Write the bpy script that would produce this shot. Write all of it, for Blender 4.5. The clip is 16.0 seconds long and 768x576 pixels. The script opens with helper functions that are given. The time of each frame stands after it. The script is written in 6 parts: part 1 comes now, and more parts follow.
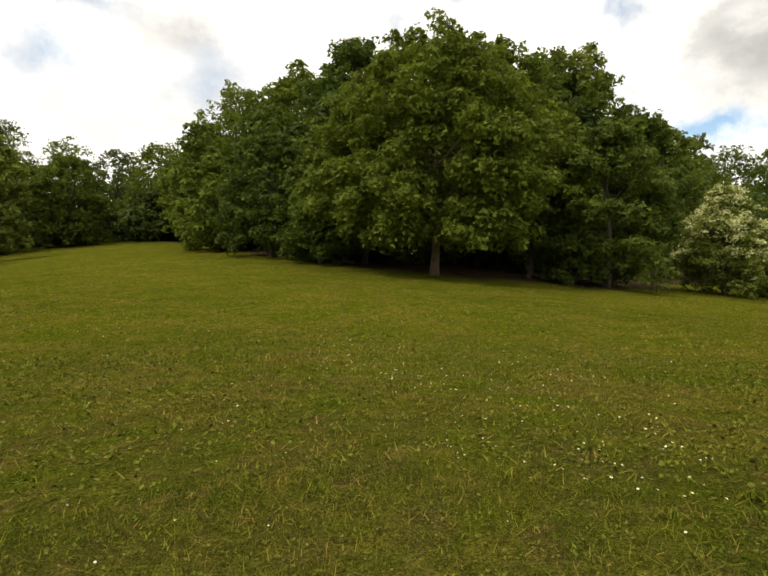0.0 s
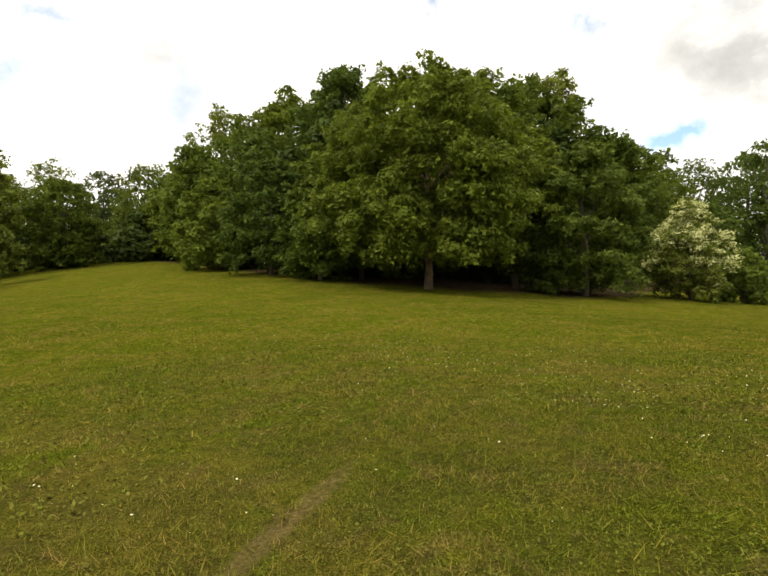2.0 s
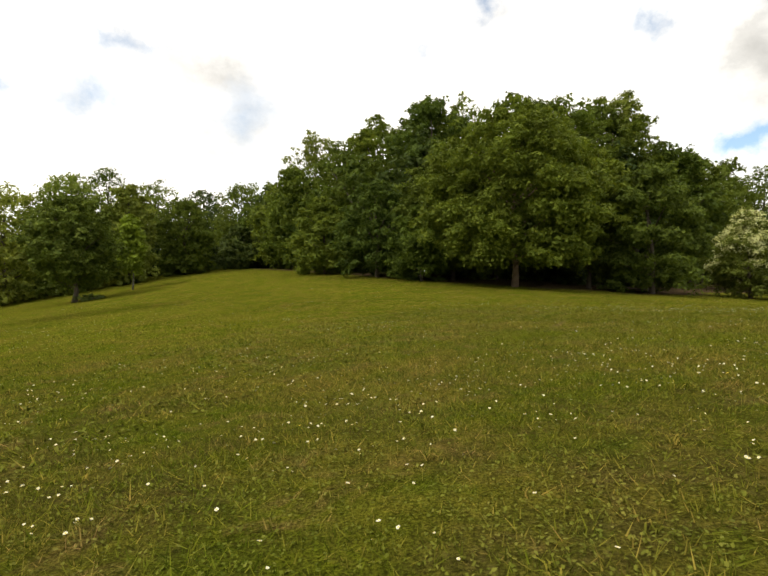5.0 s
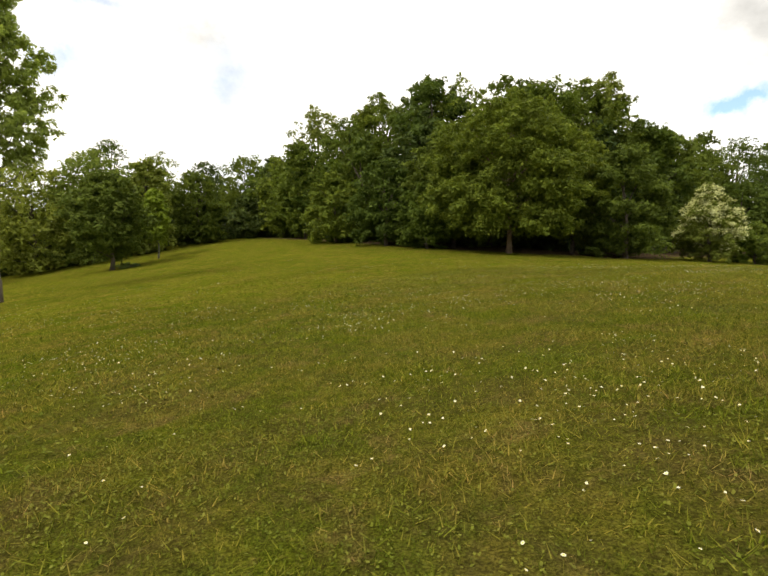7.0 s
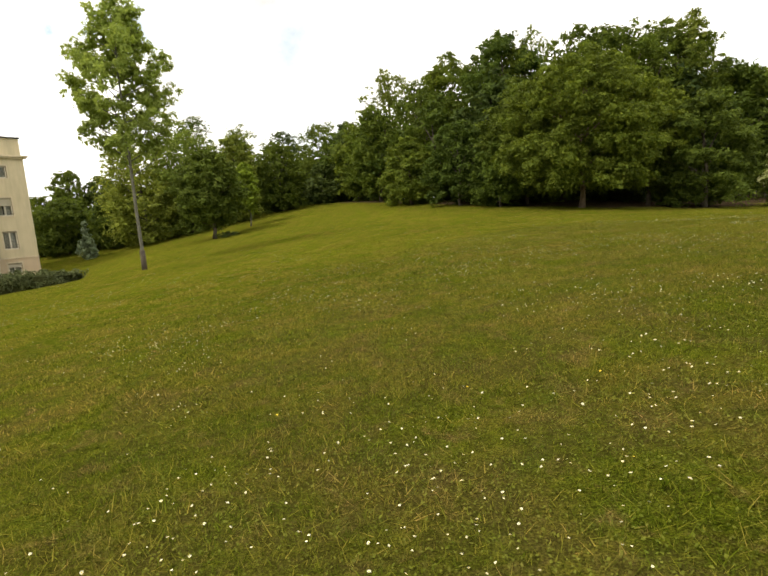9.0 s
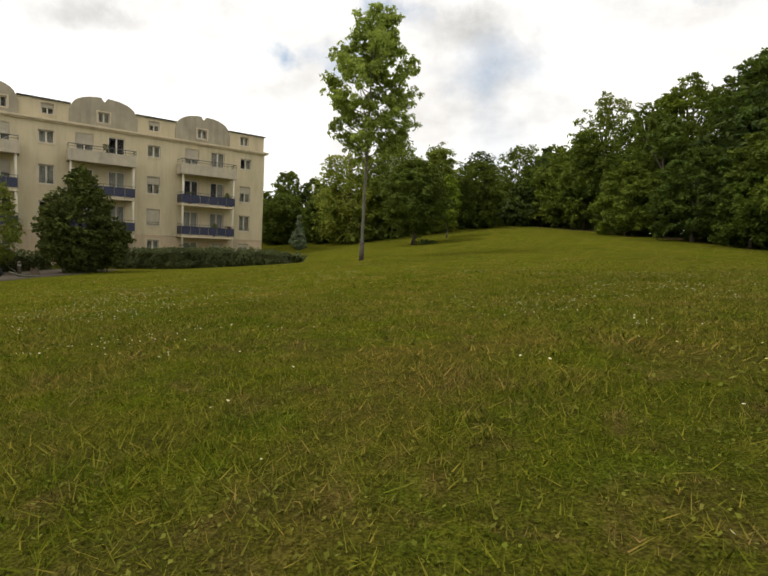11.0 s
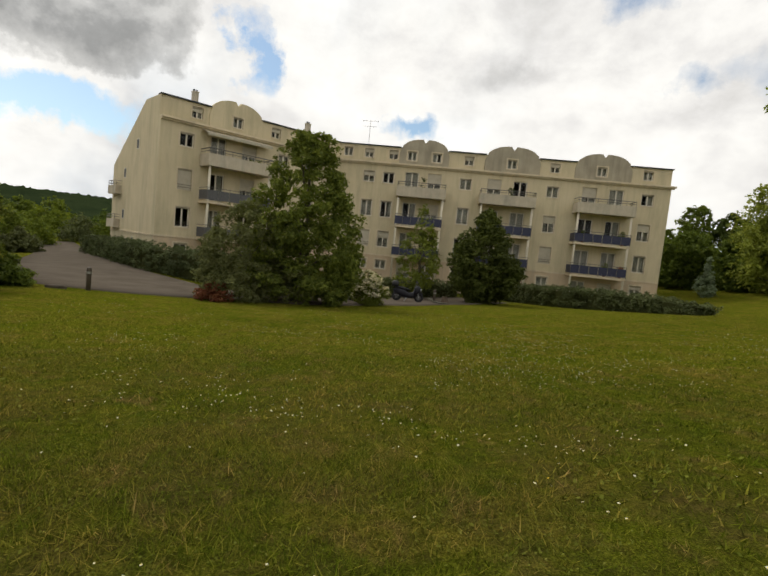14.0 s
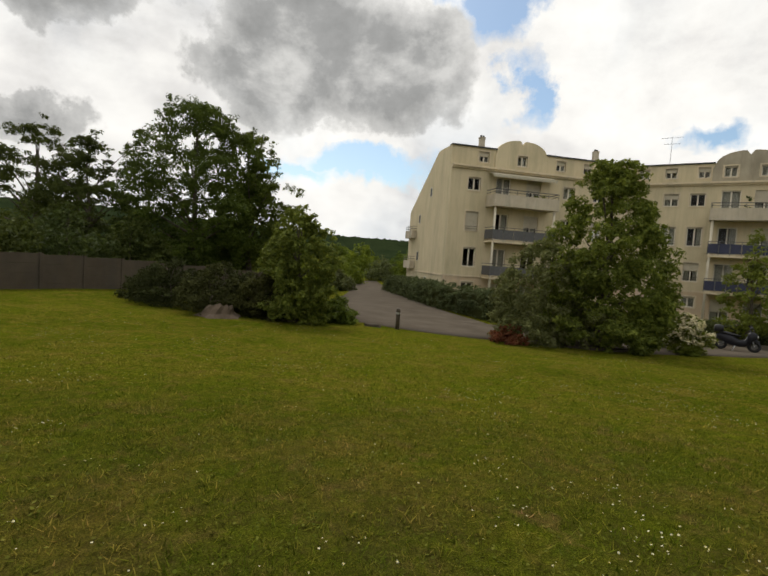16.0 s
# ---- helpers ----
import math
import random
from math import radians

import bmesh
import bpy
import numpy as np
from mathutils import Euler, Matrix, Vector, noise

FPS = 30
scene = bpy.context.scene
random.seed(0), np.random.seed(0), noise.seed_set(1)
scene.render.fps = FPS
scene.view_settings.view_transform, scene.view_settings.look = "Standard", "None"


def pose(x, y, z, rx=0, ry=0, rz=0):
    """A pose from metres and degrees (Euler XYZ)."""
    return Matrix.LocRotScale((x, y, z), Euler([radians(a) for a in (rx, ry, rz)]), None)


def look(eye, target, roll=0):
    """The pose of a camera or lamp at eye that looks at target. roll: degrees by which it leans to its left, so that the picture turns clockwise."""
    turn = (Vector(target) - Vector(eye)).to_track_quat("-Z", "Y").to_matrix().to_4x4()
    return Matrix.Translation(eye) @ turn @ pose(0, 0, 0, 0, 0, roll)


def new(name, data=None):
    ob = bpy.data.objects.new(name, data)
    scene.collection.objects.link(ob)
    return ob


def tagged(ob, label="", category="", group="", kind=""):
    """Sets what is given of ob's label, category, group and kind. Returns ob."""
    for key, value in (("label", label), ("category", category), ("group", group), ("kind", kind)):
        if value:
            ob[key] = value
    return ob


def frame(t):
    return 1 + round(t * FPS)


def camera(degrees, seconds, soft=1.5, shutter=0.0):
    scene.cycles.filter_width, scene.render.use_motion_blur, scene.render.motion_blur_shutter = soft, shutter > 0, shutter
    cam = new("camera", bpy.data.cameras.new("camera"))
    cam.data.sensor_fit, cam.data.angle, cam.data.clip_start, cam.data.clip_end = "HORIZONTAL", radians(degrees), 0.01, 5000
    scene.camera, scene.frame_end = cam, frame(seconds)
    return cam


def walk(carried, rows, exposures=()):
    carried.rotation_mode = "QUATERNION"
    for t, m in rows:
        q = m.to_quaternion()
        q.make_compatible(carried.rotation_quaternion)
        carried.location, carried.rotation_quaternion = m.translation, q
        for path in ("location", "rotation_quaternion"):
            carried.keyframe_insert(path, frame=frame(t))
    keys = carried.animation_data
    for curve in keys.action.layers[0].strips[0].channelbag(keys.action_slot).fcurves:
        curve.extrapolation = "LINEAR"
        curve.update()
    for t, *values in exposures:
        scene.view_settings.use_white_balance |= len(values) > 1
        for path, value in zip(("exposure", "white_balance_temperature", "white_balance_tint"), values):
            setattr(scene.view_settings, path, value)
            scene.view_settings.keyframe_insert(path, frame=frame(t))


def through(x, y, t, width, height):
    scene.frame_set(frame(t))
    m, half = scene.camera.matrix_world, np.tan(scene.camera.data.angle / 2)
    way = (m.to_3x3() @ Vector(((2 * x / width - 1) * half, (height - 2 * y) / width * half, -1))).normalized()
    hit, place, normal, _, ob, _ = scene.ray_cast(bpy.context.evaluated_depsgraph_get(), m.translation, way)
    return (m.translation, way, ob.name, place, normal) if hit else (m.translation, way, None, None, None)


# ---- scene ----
cam = camera(74.85, 16.0, soft=1.75)

PATH = [
    (0, pose(0.000, -0.000, 1.500, 87.00, -0.36, 0.10)),
    (0.5, pose(-0.133, -0.290, 1.671, 87.26, 0.88, 2.00)),
    (1, pose(-0.271, -0.597, 1.670, 85.21, -2.80, -2.12)),
    (1.5, pose(-0.523, -1.003, 1.699, 87.43, 3.52, -3.71)),
    (2, pose(-0.800, -1.559, 1.611, 88.49, 0.99, -2.26)),
    (2.5, pose(-1.143, -2.332, 1.440, 87.14, 0.53, -0.65)),
    (3, pose(-1.576, -3.314, 1.373, 87.08, 0.58, 0.33)),
    (3.5, pose(-2.017, -4.227, 1.210, 85.97, 2.85, 0.46)),
    (4, pose(-2.479, -5.078, 1.269, 87.51, 4.96, 2.50)),
    (4.5, pose(-2.807, -5.832, 1.197, 86.75, 3.30, 5.15)),
    (5, pose(-3.099, -6.627, 1.155, 89.73, 1.01, 3.93)),
    (5.2, pose(-3.196, -6.963, 1.134, 87.09, 1.62, 4.13)),
    (7.3, pose(-4.338, -11.374, 1.183, 85.49, 0.90, 2.01)),
    (7.5, pose(-4.319, -11.677, 1.198, 82.45, -0.15, 2.25)),
    (8, pose(-4.347, -12.429, 1.290, 82.58, 1.07, 3.31)),
    (8.5, pose(-4.445, -13.033, 1.340, 81.73, 2.30, 6.07)),
    (9, pose(-4.622, -13.433, 1.384, 81.70, 4.00, 10.22)),
    (9.2, pose(-4.691, -13.504, 1.405, 82.05, 1.92, 12.39)),
    (11.3, pose(-7.379, -13.275, 0.598, 86.83, -2.01, 33.83)),
    (11.5, pose(-7.559, -13.260, 0.618, 88.75, -1.17, 37.33)),
    (12, pose(-7.908, -13.361, 0.619, 85.37, 2.07, 47.81)),
    (12.5, pose(-8.036, -13.548, 0.667, 86.51, 6.10, 57.66)),
    (13, pose(-8.104, -13.414, 0.609, 89.02, 3.20, 65.05)),
    (13.5, pose(-7.951, -13.203, 0.584, 81.33, -2.27, 69.49)),
    (14, pose(-8.017, -12.994, 0.840, 85.20, -5.76, 71.43)),
    (14.5, pose(-8.187, -12.958, 1.049, 86.33, -6.49, 75.00)),
    (15, pose(-8.549, -13.103, 1.064, 85.59, -6.49, 81.06)),
    (15.5, pose(-9.215, -13.389, 0.886, 86.46, -5.12, 91.29)),
    (16, pose(-8.858, -13.848, 1.034, 86.42, -3.90, 101.75)),
]
EXPOSURES = [(t, s, 6900 if t < 10 else 6600, 10) for t, s in ((0.0, 0.12), (1.0, 0.38), (2.5, 0.40), (5.0, 0.22), (8.5, 0.50), (9.2, 0.44), (11.3, -0.22), (12.5, -0.34), (16.0, -0.40))]
walk(cam, PATH, EXPOSURES)

# ---- world, sun, exposure ----
SUN_AZ, SUN_EL = radians(125), radians(52)      # azimuth to the left of +y
CLOUD = 1.17


def build_world():
    w = bpy.data.worlds.new("world")
    scene.world = w
    w.use_nodes = True
    nt = w.node_tree
    nt.nodes.clear()
    N, L = nt.nodes.new, nt.links.new
    out, bg = N("ShaderNodeOutputWorld"), N("ShaderNodeBackground")
    sky = N("ShaderNodeTexSky")
    sky.sky_type, sky.sun_disc = "NISHITA", False
    sky.sun_elevation, sky.sun_rotation = SUN_EL, -SUN_AZ
    skyk = N("ShaderNodeVectorMath")
    skyk.operation = "MULTIPLY"
    skyk.inputs[1].default_value = (0.150, 0.166, 0.166)
    L(sky.outputs[0], skyk.inputs[0])
    co = N("ShaderNodeTexCoord")

    def wire(node, k, v):
        if isinstance(v, (int, float)):
            node.inputs[k].default_value = v
        else:
            L(v, node.inputs[k])

    def maths(op, *ins):
        n = N("ShaderNodeMath")
        n.operation = op
        for k, v in enumerate(ins):
            wire(n, k, v)
        return n.outputs[0]

    def cloud_noise(scale, detail, rough, offset, warp=0.0, squash=1.0, colour=False):
        m = N("ShaderNodeMapping")
        m.inputs["Location"].default_value, m.inputs["Scale"].default_value = offset, (1, 1, squash)
        L(co.outputs["Generated"], m.inputs[0])
        n = N("ShaderNodeTexNoise")
        n.inputs["Scale"].default_value, n.inputs["Detail"].default_value = scale, detail
        n.inputs["Roughness"].default_value, n.inputs["Distortion"].default_value = rough, warp
        L(m.outputs[0], n.inputs["Vector"])
        return n.outputs["Color" if colour else "Fac"]

    def ramp(src, stops):
        r = N("ShaderNodeValToRGB")
        while len(r.color_ramp.elements) < len(stops):
            r.color_ramp.elements.new(0.5)
        for e, (p, c) in zip(r.color_ramp.elements, stops):
            e.position, e.color = p, (*c, 1)
        L(src, r.inputs[0])
        return r.outputs[0]

    def blend(fac, a, b, kind="MIX"):
        n = N("ShaderNodeMix")
        n.data_type, n.blend_type = "RGBA", kind
        L(fac, n.inputs["Factor"]) if not isinstance(fac, float) else wire(n, "Factor", fac)
        L(a, n.inputs["A"])
        L(b, n.inputs["B"])
        return n.outputs["Result"]

    # azimuth (to the left of +y) and height of each direction in degrees, frayed by two sizes of billow
    xyz = N("ShaderNodeSeparateXYZ")
    L(co.outputs["Generated"], xyz.inputs[0])
    az = maths("MULTIPLY", maths("ARCTAN2", maths("MULTIPLY", xyz.outputs[0], -1.0), xyz.outputs[1]), 57.2958)
    el = maths("MULTIPLY", maths("ARCSINE", xyz.outputs[2]), 57.2958)
    for scale, detail, amount in ((9.0, 9, 13.0), (2.6, 2, 8.0)):
        fray = N("ShaderNodeSeparateColor")
        L(cloud_noise(scale, detail, 0.62, (2.3, 0.4, 1.1), colour=True), fray.inputs[0])
        az = maths("ADD", az, maths("MULTIPLY", maths("SUBTRACT", fray.outputs[0], 0.5), amount))
        el = maths("ADD", el, maths("MULTIPLY", maths("SUBTRACT", fray.outputs[1], 0.5), amount * 0.7))

    def masses(rows):
        """The strongest of several soft ovals: azimuth, height, half width, half height, strength."""
        best = None
        for a, e, ra, re, k in rows:
            p, q = maths("MULTIPLY", maths("SUBTRACT", az, a), 1.0 / ra), maths("MULTIPLY", maths("SUBTRACT", el, e), 1.0 / re)
            one = maths("MULTIPLY", maths("SUBTRACT", 1.25, maths("SQRT", maths("ADD", maths("MULTIPLY", p, p), maths("MULTIPLY", q, q)))), k)
            best = one if best is None else maths("MAXIMUM", best, one)
        return best

    gaps = ramp(masses(BLUE_GAPS), [(0.06, (0, 0, 0)), (0.36, (0.5, 0.5, 0.5)), (0.62, (0.95, 0.95, 0.95))])
    heavy = ramp(masses(GREY_CLOUDS), [(0.05, (0, 0, 0)), (0.20, (0.6, 0.6, 0.6)), (0.6, (1, 1, 1))])
    billow = cloud_noise(5.2, 9, 0.6, (3.1, 0.2, 2.0), 0.1, 1.5)
    wisp = cloud_noise(2.2, 5, 0.5, (0.6, 2.2, 1.0), 0.5, 1.3)
    white = ramp(billow, [(0.30, (0.80, 0.79, 0.77)), (0.42, (0.95, 0.94, 0.92)), (0.52, (1.08, 1.07, 1.035)), (0.66, (1.20, 1.19, 1.15))])
    haze = ramp(wisp, [(0.34, (0.70, 0.75, 0.82)), (0.47, (0.97, 0.98, 0.99)), (0.55, (1, 1, 1))])
    white = blend(0.9, white, haze, "MULTIPLY")
    dull = ramp(cloud_noise(7.0, 9, 0.6, (1.1, 4.2, 2.0), 0.1, 1.4), [(0.30, (0.31, 0.315, 0.31)), (0.48, (0.43, 0.435, 0.43)), (0.64, (0.76, 0.76, 0.74))])
    cl = N("ShaderNodeVectorMath")
    cl.operation = "SCALE"
    cl.inputs["Scale"].default_value = CLOUD
    L(blend(heavy, white, dull), cl.inputs[0])
    L(blend(gaps, cl.outputs[0], skyk.outputs[0]), bg.inputs[0])
    L(bg.outputs[0], out.inputs[0])


# clouds: azimuth to the left of +y, height, half width, half height (degrees), strength
BLUE_GAPS = [(105, 10.0, 7.5, 1.9, 1.1), (112, 8.4, 4, 1.2, 0.8), (87.5, 18.5, 1.9, 3.4, 0.8), (92, 25.5, 3.5, 3.5, 1.0), (86, 30, 4, 4, 0.8), (71, 13.2, 4.0, 1.5, 0.75), (48, 26, 3.5, 2.5, 0.5),
             (40, 17.3, 3.0, 1.8, 0.4), (19, 18.5, 7.0, 3.5, 0.30), (-31.5, 13.2, 4.5, 1.8, 0.62), (33.5, 19, 5.5, 2.6, 0.36), (30, 23.5, 4.0, 2.0, 0.34), (-24, 23.5, 2.8, 2.0, 0.36),
             (-1.5, 25, 3.0, 1.6, 0.26), (-7, 28.5, 4.0, 2.2, 0.42), (66, 38, 9, 4, 0.8), (150, 24, 10, 5, 0.9), (-80, 25, 14, 7, 0.9), (200, 40, 18, 8, 0.9)]
GREY_CLOUDS = [(103, 19.5, 10, 5.5, 1.0), (112, 23, 9, 5, 1.0), (137, 24, 9.5, 4.2, 1.0), (115, 18.5, 7.5, 5.0, 1.0), (120, 30, 22, 6, 0.9), (138, 10.5, 5, 2.0, 0.6), (-36, 19, 7, 6, 0.4), (60, 19, 9, 2.0, 0.12), (22, 22, 7, 3, 0.18)]

build_world()
sun = new("sun", bpy.data.lights.new("sun", "SUN"))
sun.data.energy, sun.data.angle, sun.data.color = 2.1, radians(12), (1.0, 0.95, 0.86)
sun.matrix_world = look((-math.sin(SUN_AZ) * math.cos(SUN_EL) * 100, math.cos(SUN_AZ) * math.cos(SUN_EL) * 100,
                         math.sin(SUN_EL) * 100), (0, 0, 0))

# ---- materials ----
def nodes_of(name):
    m = bpy.data.materials.new(name)
    m.use_nodes = True
    nt = m.node_tree
    return m, nt, nt.nodes["Principled BSDF"]


def ramp_of(nt, src, stops):
    r = nt.nodes.new("ShaderNodeValToRGB")
    while len(r.color_ramp.elements) < len(stops):
        r.color_ramp.elements.new(0.5)
    for e, (p, c) in zip(r.color_ramp.elements, stops):
        e.position, e.color = p, (*c, 1)
    nt.links.new(src, r.inputs[0])
    return r.outputs[0]


def noise_of(nt, scale, detail=4.0, rough=0.55, vec=None, warp=0.0):
    n = nt.nodes.new("ShaderNodeTexNoise")
    n.inputs["Scale"].default_value, n.inputs["Detail"].default_value = scale, detail
    n.inputs["Roughness"].default_value, n.inputs["Distortion"].default_value = rough, warp
    if vec is None:
        vec = nt.nodes.new("ShaderNodeNewGeometry").outputs["Position"]
    nt.links.new(vec, n.inputs["Vector"])
    return n.outputs["Fac"]


def mix_of(nt, fac, a, b, blend="MIX"):
    m = nt.nodes.new("ShaderNodeMix")
    m.data_type, m.blend_type = "RGBA", blend
    for k, v in (("Factor", fac), ("A", a), ("B", b)):
        if isinstance(v, (int, float)):
            m.inputs[k].default_value = v
        elif isinstance(v, tuple):
            m.inputs[k].default_value = (*v, 1)
        else:
            nt.links.new(v, m.inputs[k])
    return m.outputs["Result"]


def bump_of(nt, bsdf, height, strength, distance):
    b = nt.nodes.new("ShaderNodeBump")
    b.inputs["Strength"].default_value, b.inputs["Distance"].default_value = strength, distance
    nt.links.new(height, b.inputs["Height"])
    nt.links.new(b.outputs[0], bsdf.inputs["Normal"])


def surface(name, dark, light, scale=3.0, rough=0.8, fine=40.0, bump=0.3, depth=0.01, metal=0.0, spec=0.3, stain=None):
    """A plain matt or glossy surface with variation at two scales, fine relief and, if given, vertical stains."""
    m, nt, b = nodes_of(name)
    big, small = noise_of(nt, scale, 5), noise_of(nt, fine, 3)
    c = ramp_of(nt, big, [(0.3, dark), (0.7, light)])
    c = mix_of(nt, 0.35, c, ramp_of(nt, small, [(0.25, dark), (0.75, light)]))
    if stain:
        geo = nt.nodes.new("ShaderNodeNewGeometry")
        mp = nt.nodes.new("ShaderNodeMapping")
        mp.inputs["Scale"].default_value = (0.8, 0.8, 0.16)
        nt.links.new(geo.outputs["Position"], mp.inputs[0])
        s = ramp_of(nt, noise_of(nt, 1.2, 6, 0.65, mp.outputs[0]), [(0.48, (0, 0, 0)), (0.72, (1, 1, 1))])
        sk = nt.nodes.new("ShaderNodeMath")
        sk.operation = "MULTIPLY"
        sk.inputs[1].default_value = 0.55
        nt.links.new(s, sk.inputs[0])
        c = mix_of(nt, sk.outputs[0], c, stain)
        thin = nt.nodes.new("ShaderNodeMapping")
        thin.inputs["Scale"].default_value = (3.2, 3.2, 0.22)
        nt.links.new(geo.outputs["Position"], thin.inputs[0])
        c = mix_of(nt, ramp_of(nt, noise_of(nt, 1.0, 5, 0.6, thin.outputs[0]), [(0.50, (0, 0, 0)), (0.80, (0.34, 0.34, 0.34))]), c, stain)
    nt.links.new(c, b.inputs["Base Color"])
    b.inputs["Roughness"].default_value, b.inputs["Metallic"].default_value = rough, metal
    b.inputs["Specular IOR Level"].default_value = spec
    bump_of(nt, b, small, bump, depth)
    return m


def leafy(name, dark, mid, light, spread=0.25, gloss=0.6, through=0.35, clump=0.55):
    """Leaves: colour varied leaf by leaf, in patches and tree by tree; light shines through them."""
    m, nt, b = nodes_of(name)
    geo = nt.nodes.new("ShaderNodeNewGeometry")
    c = ramp_of(nt, geo.outputs["Random Per Island"], [(0.0, dark), (0.5, mid), (1.0, light)])
    c = mix_of(nt, 0.4, c, mid)
    patch = ramp_of(nt, noise_of(nt, clump, 3), [(0.3, (1.1 - spread,) * 3), (0.7, (1.1 + spread, 1.1 + spread, 1.1 + spread * 0.6))])
    c = mix_of(nt, 1.0, c, patch, "MULTIPLY")
    info = nt.nodes.new("ShaderNodeObjectInfo")
    tree = ramp_of(nt, info.outputs["Random"], [(0.0, (0.76, 0.84, 0.90)), (0.5, (0.98, 0.99, 1)), (1.0, (1.10, 1.07, 0.95))])
    c = mix_of(nt, 1.0, c, tree, "MULTIPLY")
    nt.links.new(c, b.inputs["Base Color"])
    b.inputs["Roughness"].default_value, b.inputs["Specular IOR Level"].default_value = gloss, 0.05
    tr = nt.nodes.new("ShaderNodeBsdfTranslucent")
    tc = mix_of(nt, 1.0, c, (1.3, 1.28, 0.75), "MULTIPLY")
    nt.links.new(tc, tr.inputs[0])
    mx = nt.nodes.new("ShaderNodeMixShader")
    mx.inputs[0].default_value = through
    nt.links.new(b.outputs[0], mx.inputs[1])
    nt.links.new(tr.outputs[0], mx.inputs[2])
    nt.links.new(mx.outputs[0], nt.nodes["Material Output"].inputs[0])
    return m


def turf_colour(nt):
    """Mown meadow: green, with straw-coloured dry patches, the same for soil and blades."""
    geo = nt.nodes.new("ShaderNodeNewGeometry")
    mp = nt.nodes.new("ShaderNodeMapping")
    mp.inputs["Scale"].default_value = (1, 1, 0.05)
    nt.links.new(geo.outputs["Position"], mp.inputs[0])
    v = mp.outputs[0]
    base = ramp_of(nt, noise_of(nt, 0.16, 5, 0.55, v, 0.4), [(0.32, GREEN_A), (0.62, GREEN_B)])
    dry = ramp_of(nt, noise_of(nt, 0.85, 12, 0.76, v, 0.6), [(0.435, (0, 0, 0)), (0.68, (1, 1, 1))])
    dryk = nt.nodes.new("ShaderNodeMath")
    dryk.operation = "MULTIPLY"
    dryk.inputs[1].default_value = 0.85
    nt.links.new(dry, dryk.inputs[0])
    c = mix_of(nt, dryk.outputs[0], base, STRAW)
    lush = ramp_of(nt, noise_of(nt, 3.2, 8, 0.72, v, 0.3), [(0.49, (0, 0, 0)), (0.72, (1, 1, 1))])
    lk = nt.nodes.new("ShaderNodeMath")
    lk.operation = "MULTIPLY"
    lk.inputs[1].default_value = 0.55
    nt.links.new(lush, lk.inputs[0])
    c = mix_of(nt, lk.outputs[0], c, LUSH)
    worn = ramp_of(nt, noise_of(nt, 3.4, 8, 0.72, v, 0.8), [(0.525, (0, 0, 0)), (0.70, (0.85, 0.85, 0.85))])
    return mix_of(nt, worn, c, WORN)


WORN = (0.185, 0.134, 0.042)
GREEN_A, GREEN_B, STRAW, LUSH = (0.079, 0.101, 0.008), (0.115, 0.134, 0.011), (0.192, 0.152, 0.029), (0.060, 0.108, 0.008)


FURROW_AT, FURROW_DIR = (-1.13, 0.62), (0.394, 0.919)


